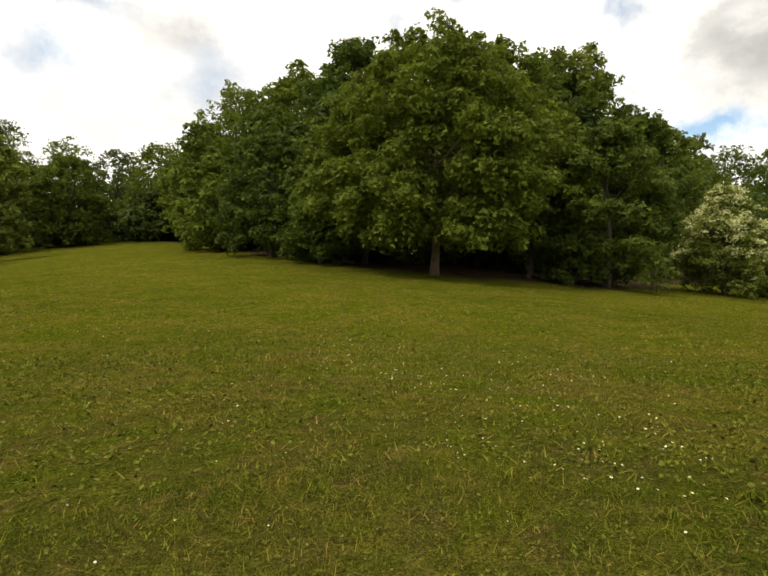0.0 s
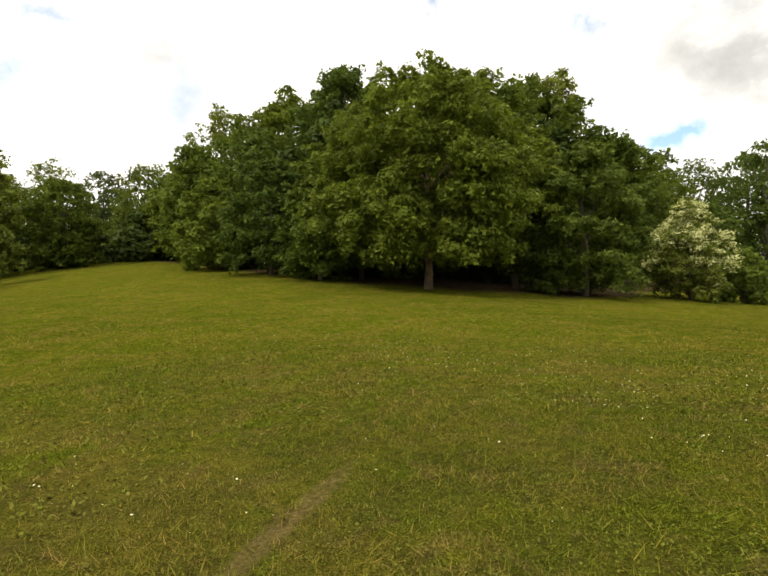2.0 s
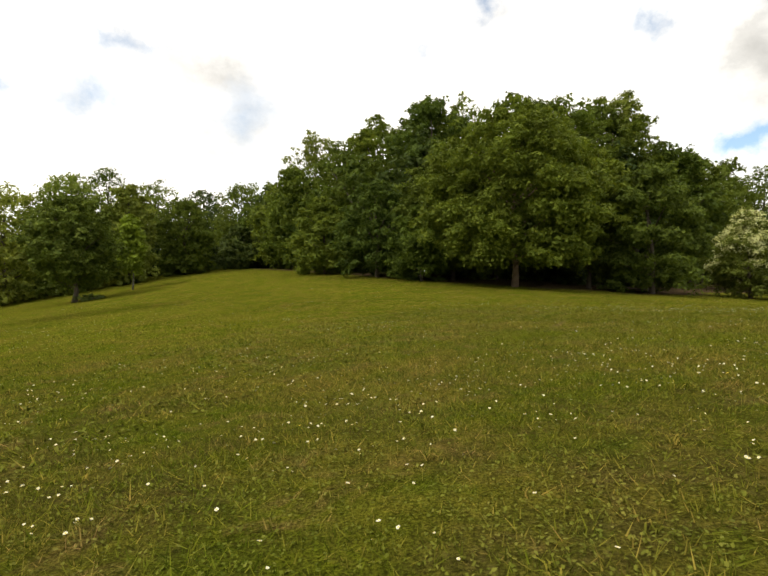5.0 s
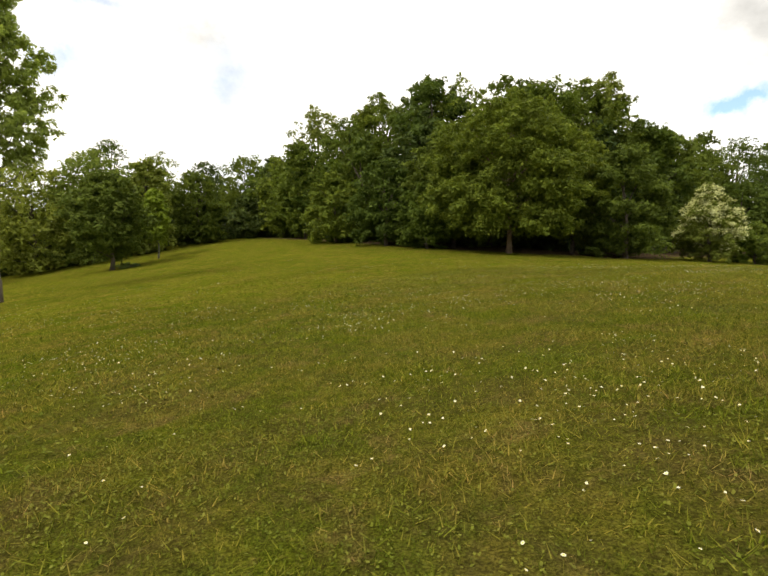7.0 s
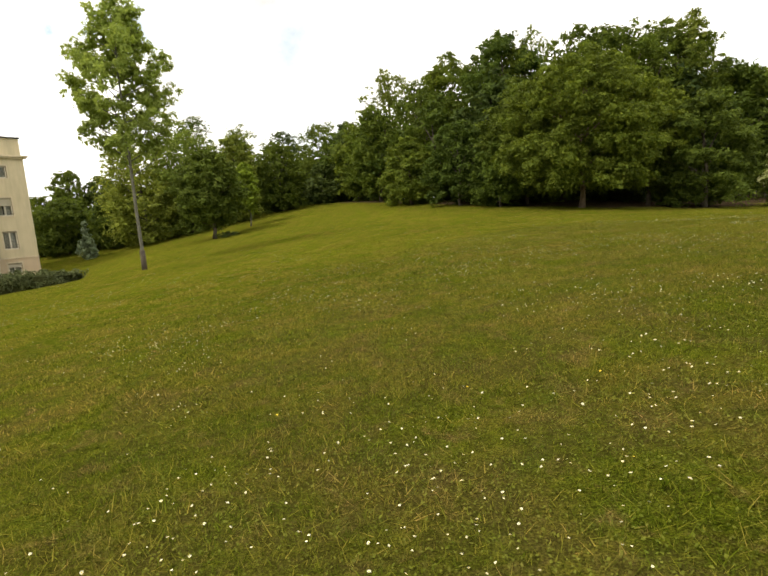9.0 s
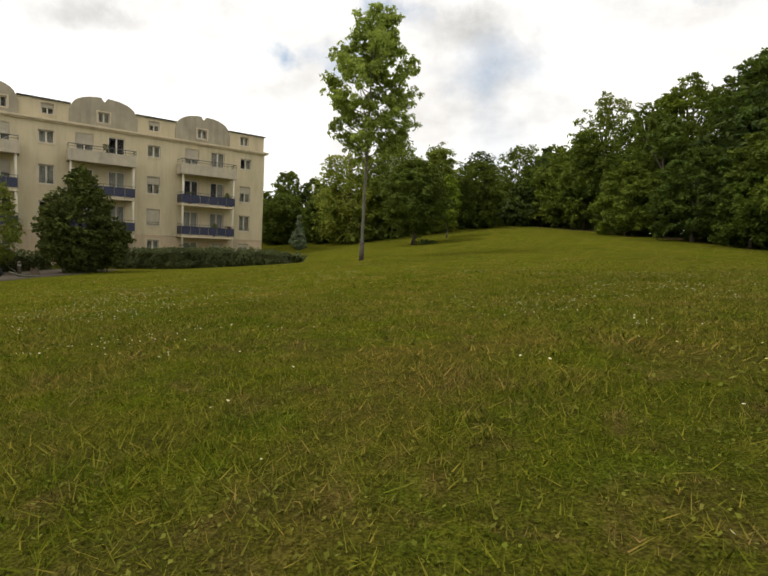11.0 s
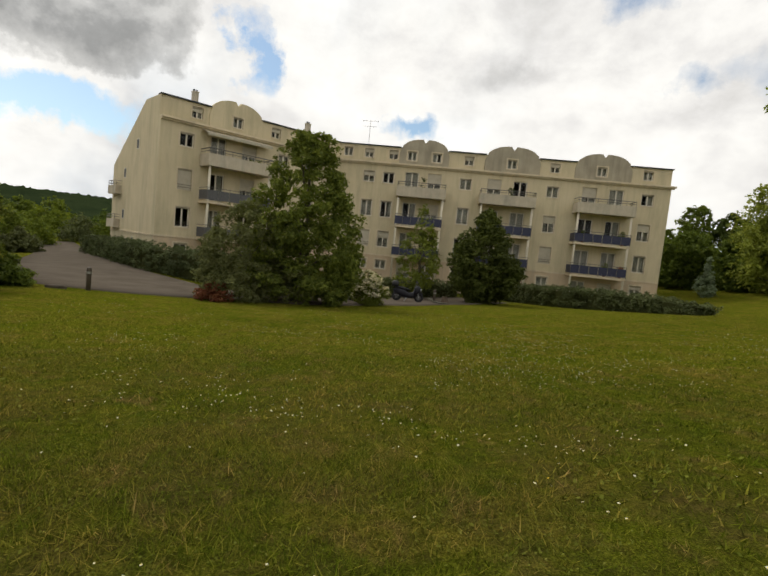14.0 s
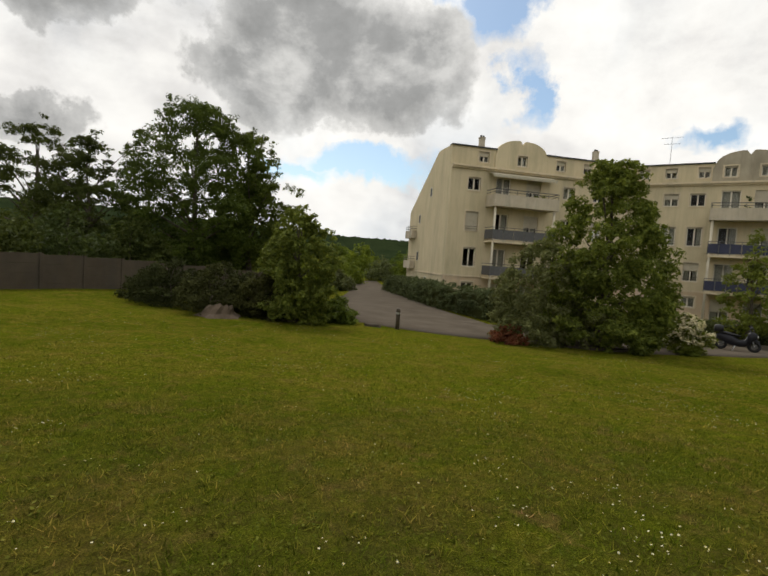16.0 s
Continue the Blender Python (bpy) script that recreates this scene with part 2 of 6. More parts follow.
def make_ground_material():
    m, nt, b = nodes_of("meadow_soil")
    c = turf_colour(nt)
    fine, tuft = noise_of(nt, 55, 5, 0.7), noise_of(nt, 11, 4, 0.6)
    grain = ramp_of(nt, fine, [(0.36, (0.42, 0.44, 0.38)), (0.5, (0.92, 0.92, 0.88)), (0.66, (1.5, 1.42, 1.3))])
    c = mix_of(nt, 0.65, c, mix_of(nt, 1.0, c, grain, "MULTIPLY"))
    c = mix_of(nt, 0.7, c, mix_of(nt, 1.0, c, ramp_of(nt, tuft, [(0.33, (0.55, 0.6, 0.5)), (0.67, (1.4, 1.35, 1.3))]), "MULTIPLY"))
    # Near-black specks stand in for the shaded gaps between grass blades.
    gap_shade = ramp_of(nt, noise_of(nt, 120, 4, 0.65), [(0.42, (0.09, 0.085, 0.06)), (0.53, (0.95, 0.95, 0.86)), (0.67, (1.75, 1.7, 1.4))])
    c = mix_of(nt, 0.6, c, mix_of(nt, 1.0, c, gap_shade, "MULTIPLY"))
    att = nt.nodes.new("ShaderNodeAttribute")
    att.attribute_name = "litter"
    wood = ramp_of(nt, noise_of(nt, 2.5, 6, 0.6), [(0.3, (0.035, 0.024, 0.013)), (0.7, (0.085, 0.060, 0.032))])
    c = mix_of(nt, att.outputs["Fac"], c, wood)
    # Brown thatch near the camera's path, darkened for shade between the blades.
    thatch_shade = nt.nodes.new("ShaderNodeAttribute")
    thatch_shade.attribute_name = "thatch_shade"
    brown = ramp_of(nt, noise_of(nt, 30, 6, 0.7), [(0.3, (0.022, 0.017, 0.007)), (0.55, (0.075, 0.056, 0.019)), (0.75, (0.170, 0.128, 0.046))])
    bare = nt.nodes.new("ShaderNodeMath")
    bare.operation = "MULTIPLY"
    nt.links.new(thatch_shade.outputs["Fac"], bare.inputs[0])
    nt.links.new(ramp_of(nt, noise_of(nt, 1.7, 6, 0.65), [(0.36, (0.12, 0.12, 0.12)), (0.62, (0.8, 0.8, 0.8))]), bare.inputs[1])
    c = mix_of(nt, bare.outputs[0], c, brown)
    # a short furrow of bare dry earth
    geo = nt.nodes.new("ShaderNodeNewGeometry")
    shape = None
    for axis, reach in (((FURROW_DIR[0], FURROW_DIR[1], 0), 0.70), ((-FURROW_DIR[1], FURROW_DIR[0], 0), 0.080)):
        dot = nt.nodes.new("ShaderNodeVectorMath")
        dot.operation = "DOT_PRODUCT"
        nt.links.new(geo.outputs["Position"], dot.inputs[0])
        dot.inputs[1].default_value = axis
        sub = nt.nodes.new("ShaderNodeMath")
        sub.operation = "SUBTRACT"
        nt.links.new(dot.outputs["Value"], sub.inputs[0])
        sub.inputs[1].default_value = axis[0] * FURROW_AT[0] + axis[1] * FURROW_AT[1]
        rel = nt.nodes.new("ShaderNodeMath")
        rel.operation = "DIVIDE"
        nt.links.new(sub.outputs[0], rel.inputs[0])
        rel.inputs[1].default_value = reach
        sq = nt.nodes.new("ShaderNodeMath")
        sq.operation = "MULTIPLY"
        nt.links.new(rel.outputs[0], sq.inputs[0])
        nt.links.new(rel.outputs[0], sq.inputs[1])
        if shape is None:
            shape = sq.outputs[0]
        else:
            both = nt.nodes.new("ShaderNodeMath")
            nt.links.new(shape, both.inputs[0])
            nt.links.new(sq.outputs[0], both.inputs[1])
            shape = both.outputs[0]
    ragged = nt.nodes.new("ShaderNodeMath")
    nt.links.new(shape, ragged.inputs[0])
    scale = nt.nodes.new("ShaderNodeMath")
    scale.operation = "MULTIPLY"
    nt.links.new(ragged.outputs[0], scale.inputs[0])
    scale.inputs[1].default_value = 0.2
    fringe = nt.nodes.new("ShaderNodeMath")
    fringe.operation = "MULTIPLY"
    nt.links.new(noise_of(nt, 17, 6, 0.72), fringe.inputs[0])
    fringe.inputs[1].default_value = 3.2
    nt.links.new(fringe.outputs[0], ragged.inputs[1])
    earth = ramp_of(nt, noise_of(nt, 45, 5, 0.7), [(0.3, (0.050, 0.036, 0.015)), (0.55, (0.190, 0.135, 0.052)), (0.72, (0.30, 0.22, 0.10))])
    c = mix_of(nt, ramp_of(nt, scale.outputs[0], [(0.32, (0.7, 0.7, 0.7)), (0.54, (0, 0, 0))]), c, earth)
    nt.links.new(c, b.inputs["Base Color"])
    b.inputs["Roughness"].default_value, b.inputs["Specular IOR Level"].default_value = 0.98, 0.0
    bump_of(nt, b, fine, 0.8, 0.05)
    return m


def make_blade_material():
    m, nt, b = nodes_of("grass_blade")
    c = turf_colour(nt)
    geo = nt.nodes.new("ShaderNodeNewGeometry")
    v = ramp_of(nt, geo.outputs["Random Per Island"],
                [(0.0, (0.30, 0.34, 0.33)), (0.2, (0.60, 0.67, 0.62)), (0.40, (1.0, 1.05, 1.0)), (0.62, (1.40, 1.38, 1.3)), (0.82, (1.85, 1.56, 1.9)), (1.0, (2.5, 1.92, 3.0))])
    c = mix_of(nt, 1.0, c, v, "MULTIPLY")
    nt.links.new(c, b.inputs["Base Color"])
    b.inputs["Roughness"].default_value, b.inputs["Specular IOR Level"].default_value = 0.9, 0.0
    tr = nt.nodes.new("ShaderNodeBsdfTranslucent")
    nt.links.new(c, tr.inputs[0])
    mx = nt.nodes.new("ShaderNodeMixShader")
    mx.inputs[0].default_value = 0.3
    nt.links.new(b.outputs[0], mx.inputs[1])
    nt.links.new(tr.outputs[0], mx.inputs[2])
    nt.links.new(mx.outputs[0], nt.nodes["Material Output"].inputs[0])
    return m


def make_clover_material():
    """Broad low leaves of clover, daisy and the like."""
    m, nt, b = nodes_of("clover_leaf")
    geo = nt.nodes.new("ShaderNodeNewGeometry")
    v = ramp_of(nt, geo.outputs["Random Per Island"],
                [(0.0, (0.042, 0.053, 0.007)), (0.4, (0.090, 0.104, 0.013)), (0.75, (0.134, 0.147, 0.019)), (1.0, (0.185, 0.176, 0.036))])
    c = mix_of(nt, 0.5, v, turf_colour(nt))
    nt.links.new(c, b.inputs["Base Color"])
    b.inputs["Roughness"].default_value, b.inputs["Specular IOR Level"].default_value = 0.8, 0.05
    bump_of(nt, b, noise_of(nt, 260, 2), 0.4, 0.002)
    return m


def make_glass():
    m, nt, b = nodes_of("window_glass")
    nt.nodes.remove(b)
    t, g, mx = nt.nodes.new("ShaderNodeBsdfTransparent"), nt.nodes.new("ShaderNodeBsdfGlossy"), nt.nodes.new("ShaderNodeMixShader")
    t.inputs[0].default_value = (0.86, 0.87, 0.86, 1)
    g.inputs["Roughness"].default_value = 0.03
    fr = nt.nodes.new("ShaderNodeFresnel")
    fr.inputs[0].default_value = 1.22
    nt.links.new(fr.outputs[0], mx.inputs[0])
    nt.links.new(t.outputs[0], mx.inputs[1])
    nt.links.new(g.outputs[0], mx.inputs[2])
    nt.links.new(mx.outputs[0], nt.nodes["Material Output"].inputs[0])
    return m


M_GROUND, M_BLADE, M_CLOVER, M_GLASS = make_ground_material(), make_blade_material(), make_clover_material(), make_glass()
M_OAK = leafy("oak_leaves", (0.054, 0.077, 0.014), (0.103, 0.135, 0.021), (0.176, 0.205, 0.030))
M_BEECH = leafy("beech_leaves", (0.046, 0.068, 0.015), (0.082, 0.111, 0.020), (0.138, 0.167, 0.028))
M_PALE = leafy("pale_leaves", (0.093, 0.115, 0.024), (0.143, 0.168, 0.033), (0.202, 0.223, 0.045))
M_DARK = leafy("dark_leaves", (0.034, 0.052, 0.015), (0.056, 0.078, 0.021), (0.090, 0.110, 0.026), through=0.2)
M_MAPLE = leafy("maple_leaves", (0.069, 0.096, 0.020), (0.108, 0.142, 0.026), (0.171, 0.202, 0.036), through=0.3)
M_GREY = leafy("grey_leaves", (0.075, 0.082, 0.034), (0.118, 0.126, 0.050), (0.172, 0.178, 0.072), through=0.25)
M_HAW = leafy("hawthorn_leaves", (0.071, 0.093, 0.018), (0.112, 0.136, 0.026), (0.163, 0.184, 0.036))
M_HEDGE = leafy("hedge_leaves", (0.046, 0.056, 0.022), (0.086, 0.100, 0.040), (0.170, 0.180, 0.085), through=0.15)
M_SPRUCE = leafy("blue_needles", (0.131, 0.168, 0.094), (0.203, 0.245, 0.143), (0.290, 0.336, 0.198), through=0.15)
M_RED = leafy("red_leaves", (0.10, 0.030, 0.018), (0.17, 0.055, 0.028), (0.20, 0.10, 0.04), through=0.2)
M_BLOSSOM = leafy("blossom", (0.36, 0.37, 0.16), (0.50, 0.51, 0.25), (0.64, 0.64, 0.38), spread=0.1, through=0.3)
M_WHITEFLOWER = leafy("white_blossom", (0.42, 0.38, 0.30), (0.60, 0.56, 0.47), (0.74, 0.72, 0.64), spread=0.1, through=0.25)
M_YOUNG = leafy("young_leaves", (0.10, 0.14, 0.018), (0.15, 0.20, 0.026), (0.20, 0.26, 0.035))
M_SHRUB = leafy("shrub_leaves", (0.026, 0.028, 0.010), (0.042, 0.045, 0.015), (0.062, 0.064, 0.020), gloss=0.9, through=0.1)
M_PINE = leafy("airy_leaves", (0.044, 0.060, 0.013), (0.076, 0.096, 0.018), (0.118, 0.140, 0.027), through=0.3)
M_NEEDLE = leafy("dark_needles", (0.034, 0.046, 0.015), (0.056, 0.072, 0.021), (0.088, 0.104, 0.029), through=0.25)
M_FIELD = leafy("field_maple_leaves", (0.058, 0.074, 0.017), (0.122, 0.146, 0.030), (0.255, 0.276, 0.052), through=0.35)
M_SOLID = leafy("lone_maple_leaves", (0.046, 0.070, 0.014), (0.082, 0.112, 0.020), (0.132, 0.160, 0.028), through=0.2)
# Oak leaf tones raised for the trees that catch the sun.
M_SUNNY = leafy("sunny_leaves", (0.098, 0.123, 0.026), (0.179, 0.210, 0.041), (0.289, 0.311, 0.060))
M_YEW = leafy("yew_leaves", (0.036, 0.046, 0.013), (0.062, 0.076, 0.018), (0.102, 0.117, 0.027), through=0.2)
M_ASH = leafy("ash_leaves", (0.145, 0.190, 0.055), (0.225, 0.280, 0.080), (0.33, 0.385, 0.125), through=0.5)
M_BARK = surface("bark", (0.045, 0.036, 0.026), (0.13, 0.105, 0.075), 4, 0.95, 30, 0.8, 0.03)
M_TRUNK = surface("oak_bark", (0.085, 0.056, 0.034), (0.19, 0.135, 0.085), 4, 0.95, 30, 0.8, 0.03)
M_BARK_PALE = surface("pale_bark", (0.085, 0.08, 0.058), (0.17, 0.16, 0.12), 5, 0.9, 40, 0.5, 0.01)
M_PETAL = surface("petal", (0.56, 0.54, 0.36), (0.68, 0.66, 0.49), 50, 0.6, 200, 0.0, 0.001)
M_YOLK = surface("flower_centre", (0.62, 0.42, 0.02), (0.75, 0.55, 0.04), 50, 0.7, 200, 0.0, 0.001)
M_RENDER = surface("cream_render", (0.565, 0.475, 0.305), (0.660, 0.560, 0.368), 0.7, 0.9, 60, 0.25, 0.004, stain=(0.355, 0.315, 0.195))
M_PLINTH = surface("plinth_render", (0.53, 0.40, 0.265), (0.62, 0.48, 0.32), 0.9, 0.9, 60, 0.25, 0.004, stain=(0.40, 0.33, 0.24))
M_GREYREND = surface("weathered_render", (0.32, 0.277, 0.200), (0.47, 0.41, 0.30), 0.9, 0.92, 50, 0.3, 0.004, stain=(0.150, 0.134, 0.098))
M_TRIM = surface("pale_stone", (0.60, 0.495, 0.33), (0.69, 0.58, 0.40), 1.5, 0.85, 60, 0.2, 0.003, stain=(0.34, 0.30, 0.23))
M_CONCRETE = surface("balcony_concrete", (0.46, 0.395, 0.29), (0.60, 0.525, 0.395), 1.6, 0.9, 50, 0.3, 0.004, stain=(0.26, 0.235, 0.19))
# Tan concrete, its colour darkened because the fence stands in deep shade.
M_FENCE_SHADED = surface("shaded_fence_concrete", (0.060, 0.046, 0.030), (0.100, 0.080, 0.055), 1.2, 0.92, 40, 0.4, 0.006, stain=(0.05, 0.045, 0.038))
M_SLATE = surface("slate", (0.030, 0.033, 0.038), (0.065, 0.068, 0.074), 2, 0.6, 30, 0.4, 0.01)
M_FRAME = surface("window_frame", (0.60, 0.55, 0.44), (0.72, 0.665, 0.54), 3, 0.5, 60, 0.05, 0.001)
M_SHUTTER = surface("roller_shutter", (0.46, 0.41, 0.31), (0.56, 0.505, 0.385), 3, 0.55, 60, 0.1, 0.002)
M_CURTAIN = surface("curtain", (0.40, 0.37, 0.30), (0.56, 0.53, 0.45), 5, 0.9, 60, 0.2, 0.004)
# Interior dimness is put into this dark room colour.
M_DIM_ROOM = surface("dim_room_wall", (0.07, 0.06, 0.05), (0.14, 0.12, 0.10), 0.8, 0.9, 20, 0.1, 0.002)
M_BLUE = surface("blue_railing", (0.030, 0.033, 0.062), (0.048, 0.051, 0.090), 3, 0.45, 50, 0.05, 0.001)
M_RAIL = surface("grey_rail", (0.115, 0.110, 0.10), (0.20, 0.19, 0.17), 4, 0.5, 60, 0.05, 0.001, metal=0.2)
M_POST = surface("cream_post", (0.58, 0.52, 0.40), (0.70, 0.63, 0.49), 2, 0.7, 50, 0.1, 0.002)
M_AWNING = surface("awning_cloth", (0.40, 0.36, 0.27), (0.55, 0.50, 0.38), 3, 0.85, 60, 0.1, 0.002)
M_ASPHALT = surface("asphalt", (0.076, 0.062, 0.047), (0.128, 0.108, 0.084), 0.8, 0.98, 70, 0.5, 0.006, spec=0.02)
M_POT = surface("terracotta", (0.22, 0.10, 0.06), (0.34, 0.17, 0.10), 6, 0.85, 50, 0.2, 0.003)
M_BLACK = surface("black_plastic", (0.012, 0.012, 0.013), (0.03, 0.03, 0.032), 8, 0.45, 80, 0.1, 0.001)
M_TYRE = surface("rubber", (0.014, 0.014, 0.014), (0.03, 0.03, 0.03), 10, 0.8, 80, 0.3, 0.002)
M_NAVY = surface("motorcycle_paint", (0.008, 0.008, 0.012), (0.014, 0.014, 0.02), 6, 0.5, 90, 0.02, 0.001, spec=0.35)
M_METAL = surface("bare_metal", (0.38, 0.38, 0.38), (0.55, 0.55, 0.54), 8, 0.35, 80, 0.05, 0.001, metal=0.9)
M_GREYPLASTIC = surface("grey_plastic", (0.085, 0.083, 0.085), (0.14, 0.138, 0.136), 8, 0.5, 80, 0.1, 0.001)
M_BOLLARD = surface("bollard_paint", (0.060, 0.046, 0.033), (0.11, 0.088, 0.062), 6, 0.6, 60, 0.1, 0.002)
M_TILE = surface("stump_wood", (0.085, 0.062, 0.042), (0.15, 0.112, 0.078), 5, 0.9, 40, 0.5, 0.01)
M_HILL = surface("distant_wood", (0.012, 0.020, 0.009), (0.030, 0.042, 0.017), 0.05, 1.0, 0.25, 1.0, 1.5, spec=0.0)

# ---- shape helpers ----
HILL_AT = [(a, b) for a in (-60, -36, -12, 12, 36) for b in (-36, -12, 12, 36, 60)]
HILL_H = [-3.15, 1.99, -1.98, 0.21, 1.79, 1.19, -1.44, -0.46, -0.35, 3.96, -0.81, 0.31, 1.07,
          2.15, 1.23, 1.18, 2.15, -0.58, 1.29, 0.34, -0.45, -0.53, 0.03, -0.51, 2.0]


def ground_z(x, y):
    """Height of the meadow: soft swells over a level plain."""
    x, y = np.asarray(x, float), np.asarray(y, float)
    z = np.full(np.broadcast(x, y).shape, -1.3)
    for (a, b), h in zip(HILL_AT, HILL_H):
        z = z + h * np.exp(-((x - a) ** 2 + (y - b) ** 2) / 578.0)
    return z


def gz(x, y):
    return float(ground_z(x, y))


def quads_mesh(name, verts, faces, mats, index=None, smooth=False):
    """A mesh from arrays of points and of four-cornered (or three-cornered) faces."""
    verts, faces = np.asarray(verts, np.float32), np.asarray(faces, np.int32)
    n, k = faces.shape
    me = bpy.data.meshes.new(name)
    me.vertices.add(len(verts))
    me.vertices.foreach_set("co", verts.ravel())
    me.loops.add(n * k)
    me.loops.foreach_set("vertex_index", faces.ravel())
    me.polygons.add(n)
    me.polygons.foreach_set("loop_start", np.arange(0, n * k, k, dtype=np.int32))
    if index is not None:
        me.polygons.foreach_set("material_index", np.asarray(index, np.int32))
    if smooth:
        me.polygons.foreach_set("use_smooth", np.ones(n, bool))
    for m in mats:
        me.materials.append(m)
    me.update(calc_edges=True)
    return me


class Shape:
    """Collects boxes, tubes and plates into one mesh."""

    def __init__(self):
        self.v, self.f = [], []

    def poly(self, pts):
        i = len(self.v)
        self.v += [tuple(p) for p in pts]
        self.f.append(tuple(range(i, i + len(pts))))

    def box(self, F, s0, s1, o0, o1, z0, z1, chamfer=0.0):
        """A box in the frame F, between two places along, out and up; its long edges may be chamfered."""
        c = min(chamfer, abs(s1 - s0) / 3, abs(o1 - o0) / 3)
        ring = [(s0 + c, o0), (s1 - c, o0), (s1, o0 + c), (s1, o1 - c), (s1 - c, o1), (s0 + c, o1), (s0, o1 - c), (s0, o0 + c)] if c else \
               [(s0, o0), (s1, o0), (s1, o1), (s0, o1)]
        n, i = len(ring), len(self.v)
        self.v += [tuple(F(s, o, z)) for z in (z0, z1) for s, o in ring]
        self.f += [tuple(range(i + n - 1, i - 1, -1)), tuple(range(i + n, i + 2 * n))]
        self.f += [(i + a, i + (a + 1) % n, i + n + (a + 1) % n, i + n + a) for a in range(n)]

    def tube(self, pts, radii, sides=7, cap=True):
        pts = [Vector(p) for p in pts]
        i = len(self.v)
        for k, p in enumerate(pts):
            d = (pts[min(k + 1, len(pts) - 1)] - pts[max(k - 1, 0)]).normalized()
            a = d.cross(Vector((0, 0, 1)) if abs(d.z) < 0.9 else Vector((1, 0, 0))).normalized()
            b = d.cross(a)
            for j in range(sides):
                w = 2 * math.pi * j / sides
                self.v.append(tuple(p + (a * math.cos(w) + b * math.sin(w)) * radii[k]))
        for k in range(len(pts) - 1):
            for j in range(sides):
                q = i + k * sides
                self.f.append((q + j, q + (j + 1) % sides, q + sides + (j + 1) % sides, q + sides + j))
        if cap:
            self.f += [tuple(range(i + sides - 1, i - 1, -1)), tuple(range(len(self.v) - sides, len(self.v)))]

    def mesh(self, name, mat, smooth=False):
        me = bpy.data.meshes.new(name)
        me.from_pydata(self.v, [], self.f)
        bm = bmesh.new()
        bm.from_mesh(me)
        bmesh.ops.recalc_face_normals(bm, faces=bm.faces)
        bm.to_mesh(me)
        bm.free()
        if smooth:
            me.polygons.foreach_set("use_smooth", np.ones(len(me.polygons), bool))
        me.materials.append(mat)
        return me


def part(name, data, parent, label=""):
    """One mesh object under a thing or a part."""
    ob = new(name, data)
    ob.parent = parent
    return tagged(ob, label)


def thing(name, x, y, z, label, category, group=""):
    ob = new(name)
    ob.location = (x, y, z)
    ob.empty_display_size = 0.2
    return tagged(ob, label, category, group)


# ---- ground ----
def wood_share(x, y):
    """How much of the soil is leaf litter under the wood, 0 to 1."""
    x, y = np.asarray(x, float), np.asarray(y, float)
    edge = np.interp(x, [-60, -45, -32, -24, -16, -10, -5, 0, 5, 11, 17, 24, 40], [45, 52, 56, 52, 42, 31, 25, 21.5, 19.8, 21, 29, 33, 30])
    wave = 0.5 * np.sin(x * 1.3) + 0.4 * np.sin(x * 2.9 + 1)
    return np.clip((y - edge - wave) / 1.2 + 0.5, 0, 1)


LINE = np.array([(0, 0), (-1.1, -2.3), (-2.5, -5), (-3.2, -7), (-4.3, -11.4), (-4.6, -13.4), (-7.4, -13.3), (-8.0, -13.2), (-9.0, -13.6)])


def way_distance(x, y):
    """Distance from the camera's path across the meadow."""
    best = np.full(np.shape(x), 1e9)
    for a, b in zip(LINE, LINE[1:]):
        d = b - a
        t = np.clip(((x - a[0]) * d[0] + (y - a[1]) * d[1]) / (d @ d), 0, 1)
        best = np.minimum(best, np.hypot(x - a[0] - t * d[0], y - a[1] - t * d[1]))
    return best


GRID = {}


def sward_z(x, y):
    """Height of the finished ground sheet, between its grid points."""
    xs, ys, Z = GRID["x"], GRID["y"], GRID["z"]
    i, j = np.clip(np.searchsorted(xs, x) - 1, 0, len(xs) - 2), np.clip(np.searchsorted(ys, y) - 1, 0, len(ys) - 2)
    f, g = (x - xs[i]) / (xs[i + 1] - xs[i]), (y - ys[j]) / (ys[j + 1] - ys[j])
    return (Z[j, i] * (1 - f) + Z[j, i + 1] * f) * (1 - g) + (Z[j + 1, i] * (1 - f) + Z[j + 1, i + 1] * f) * g


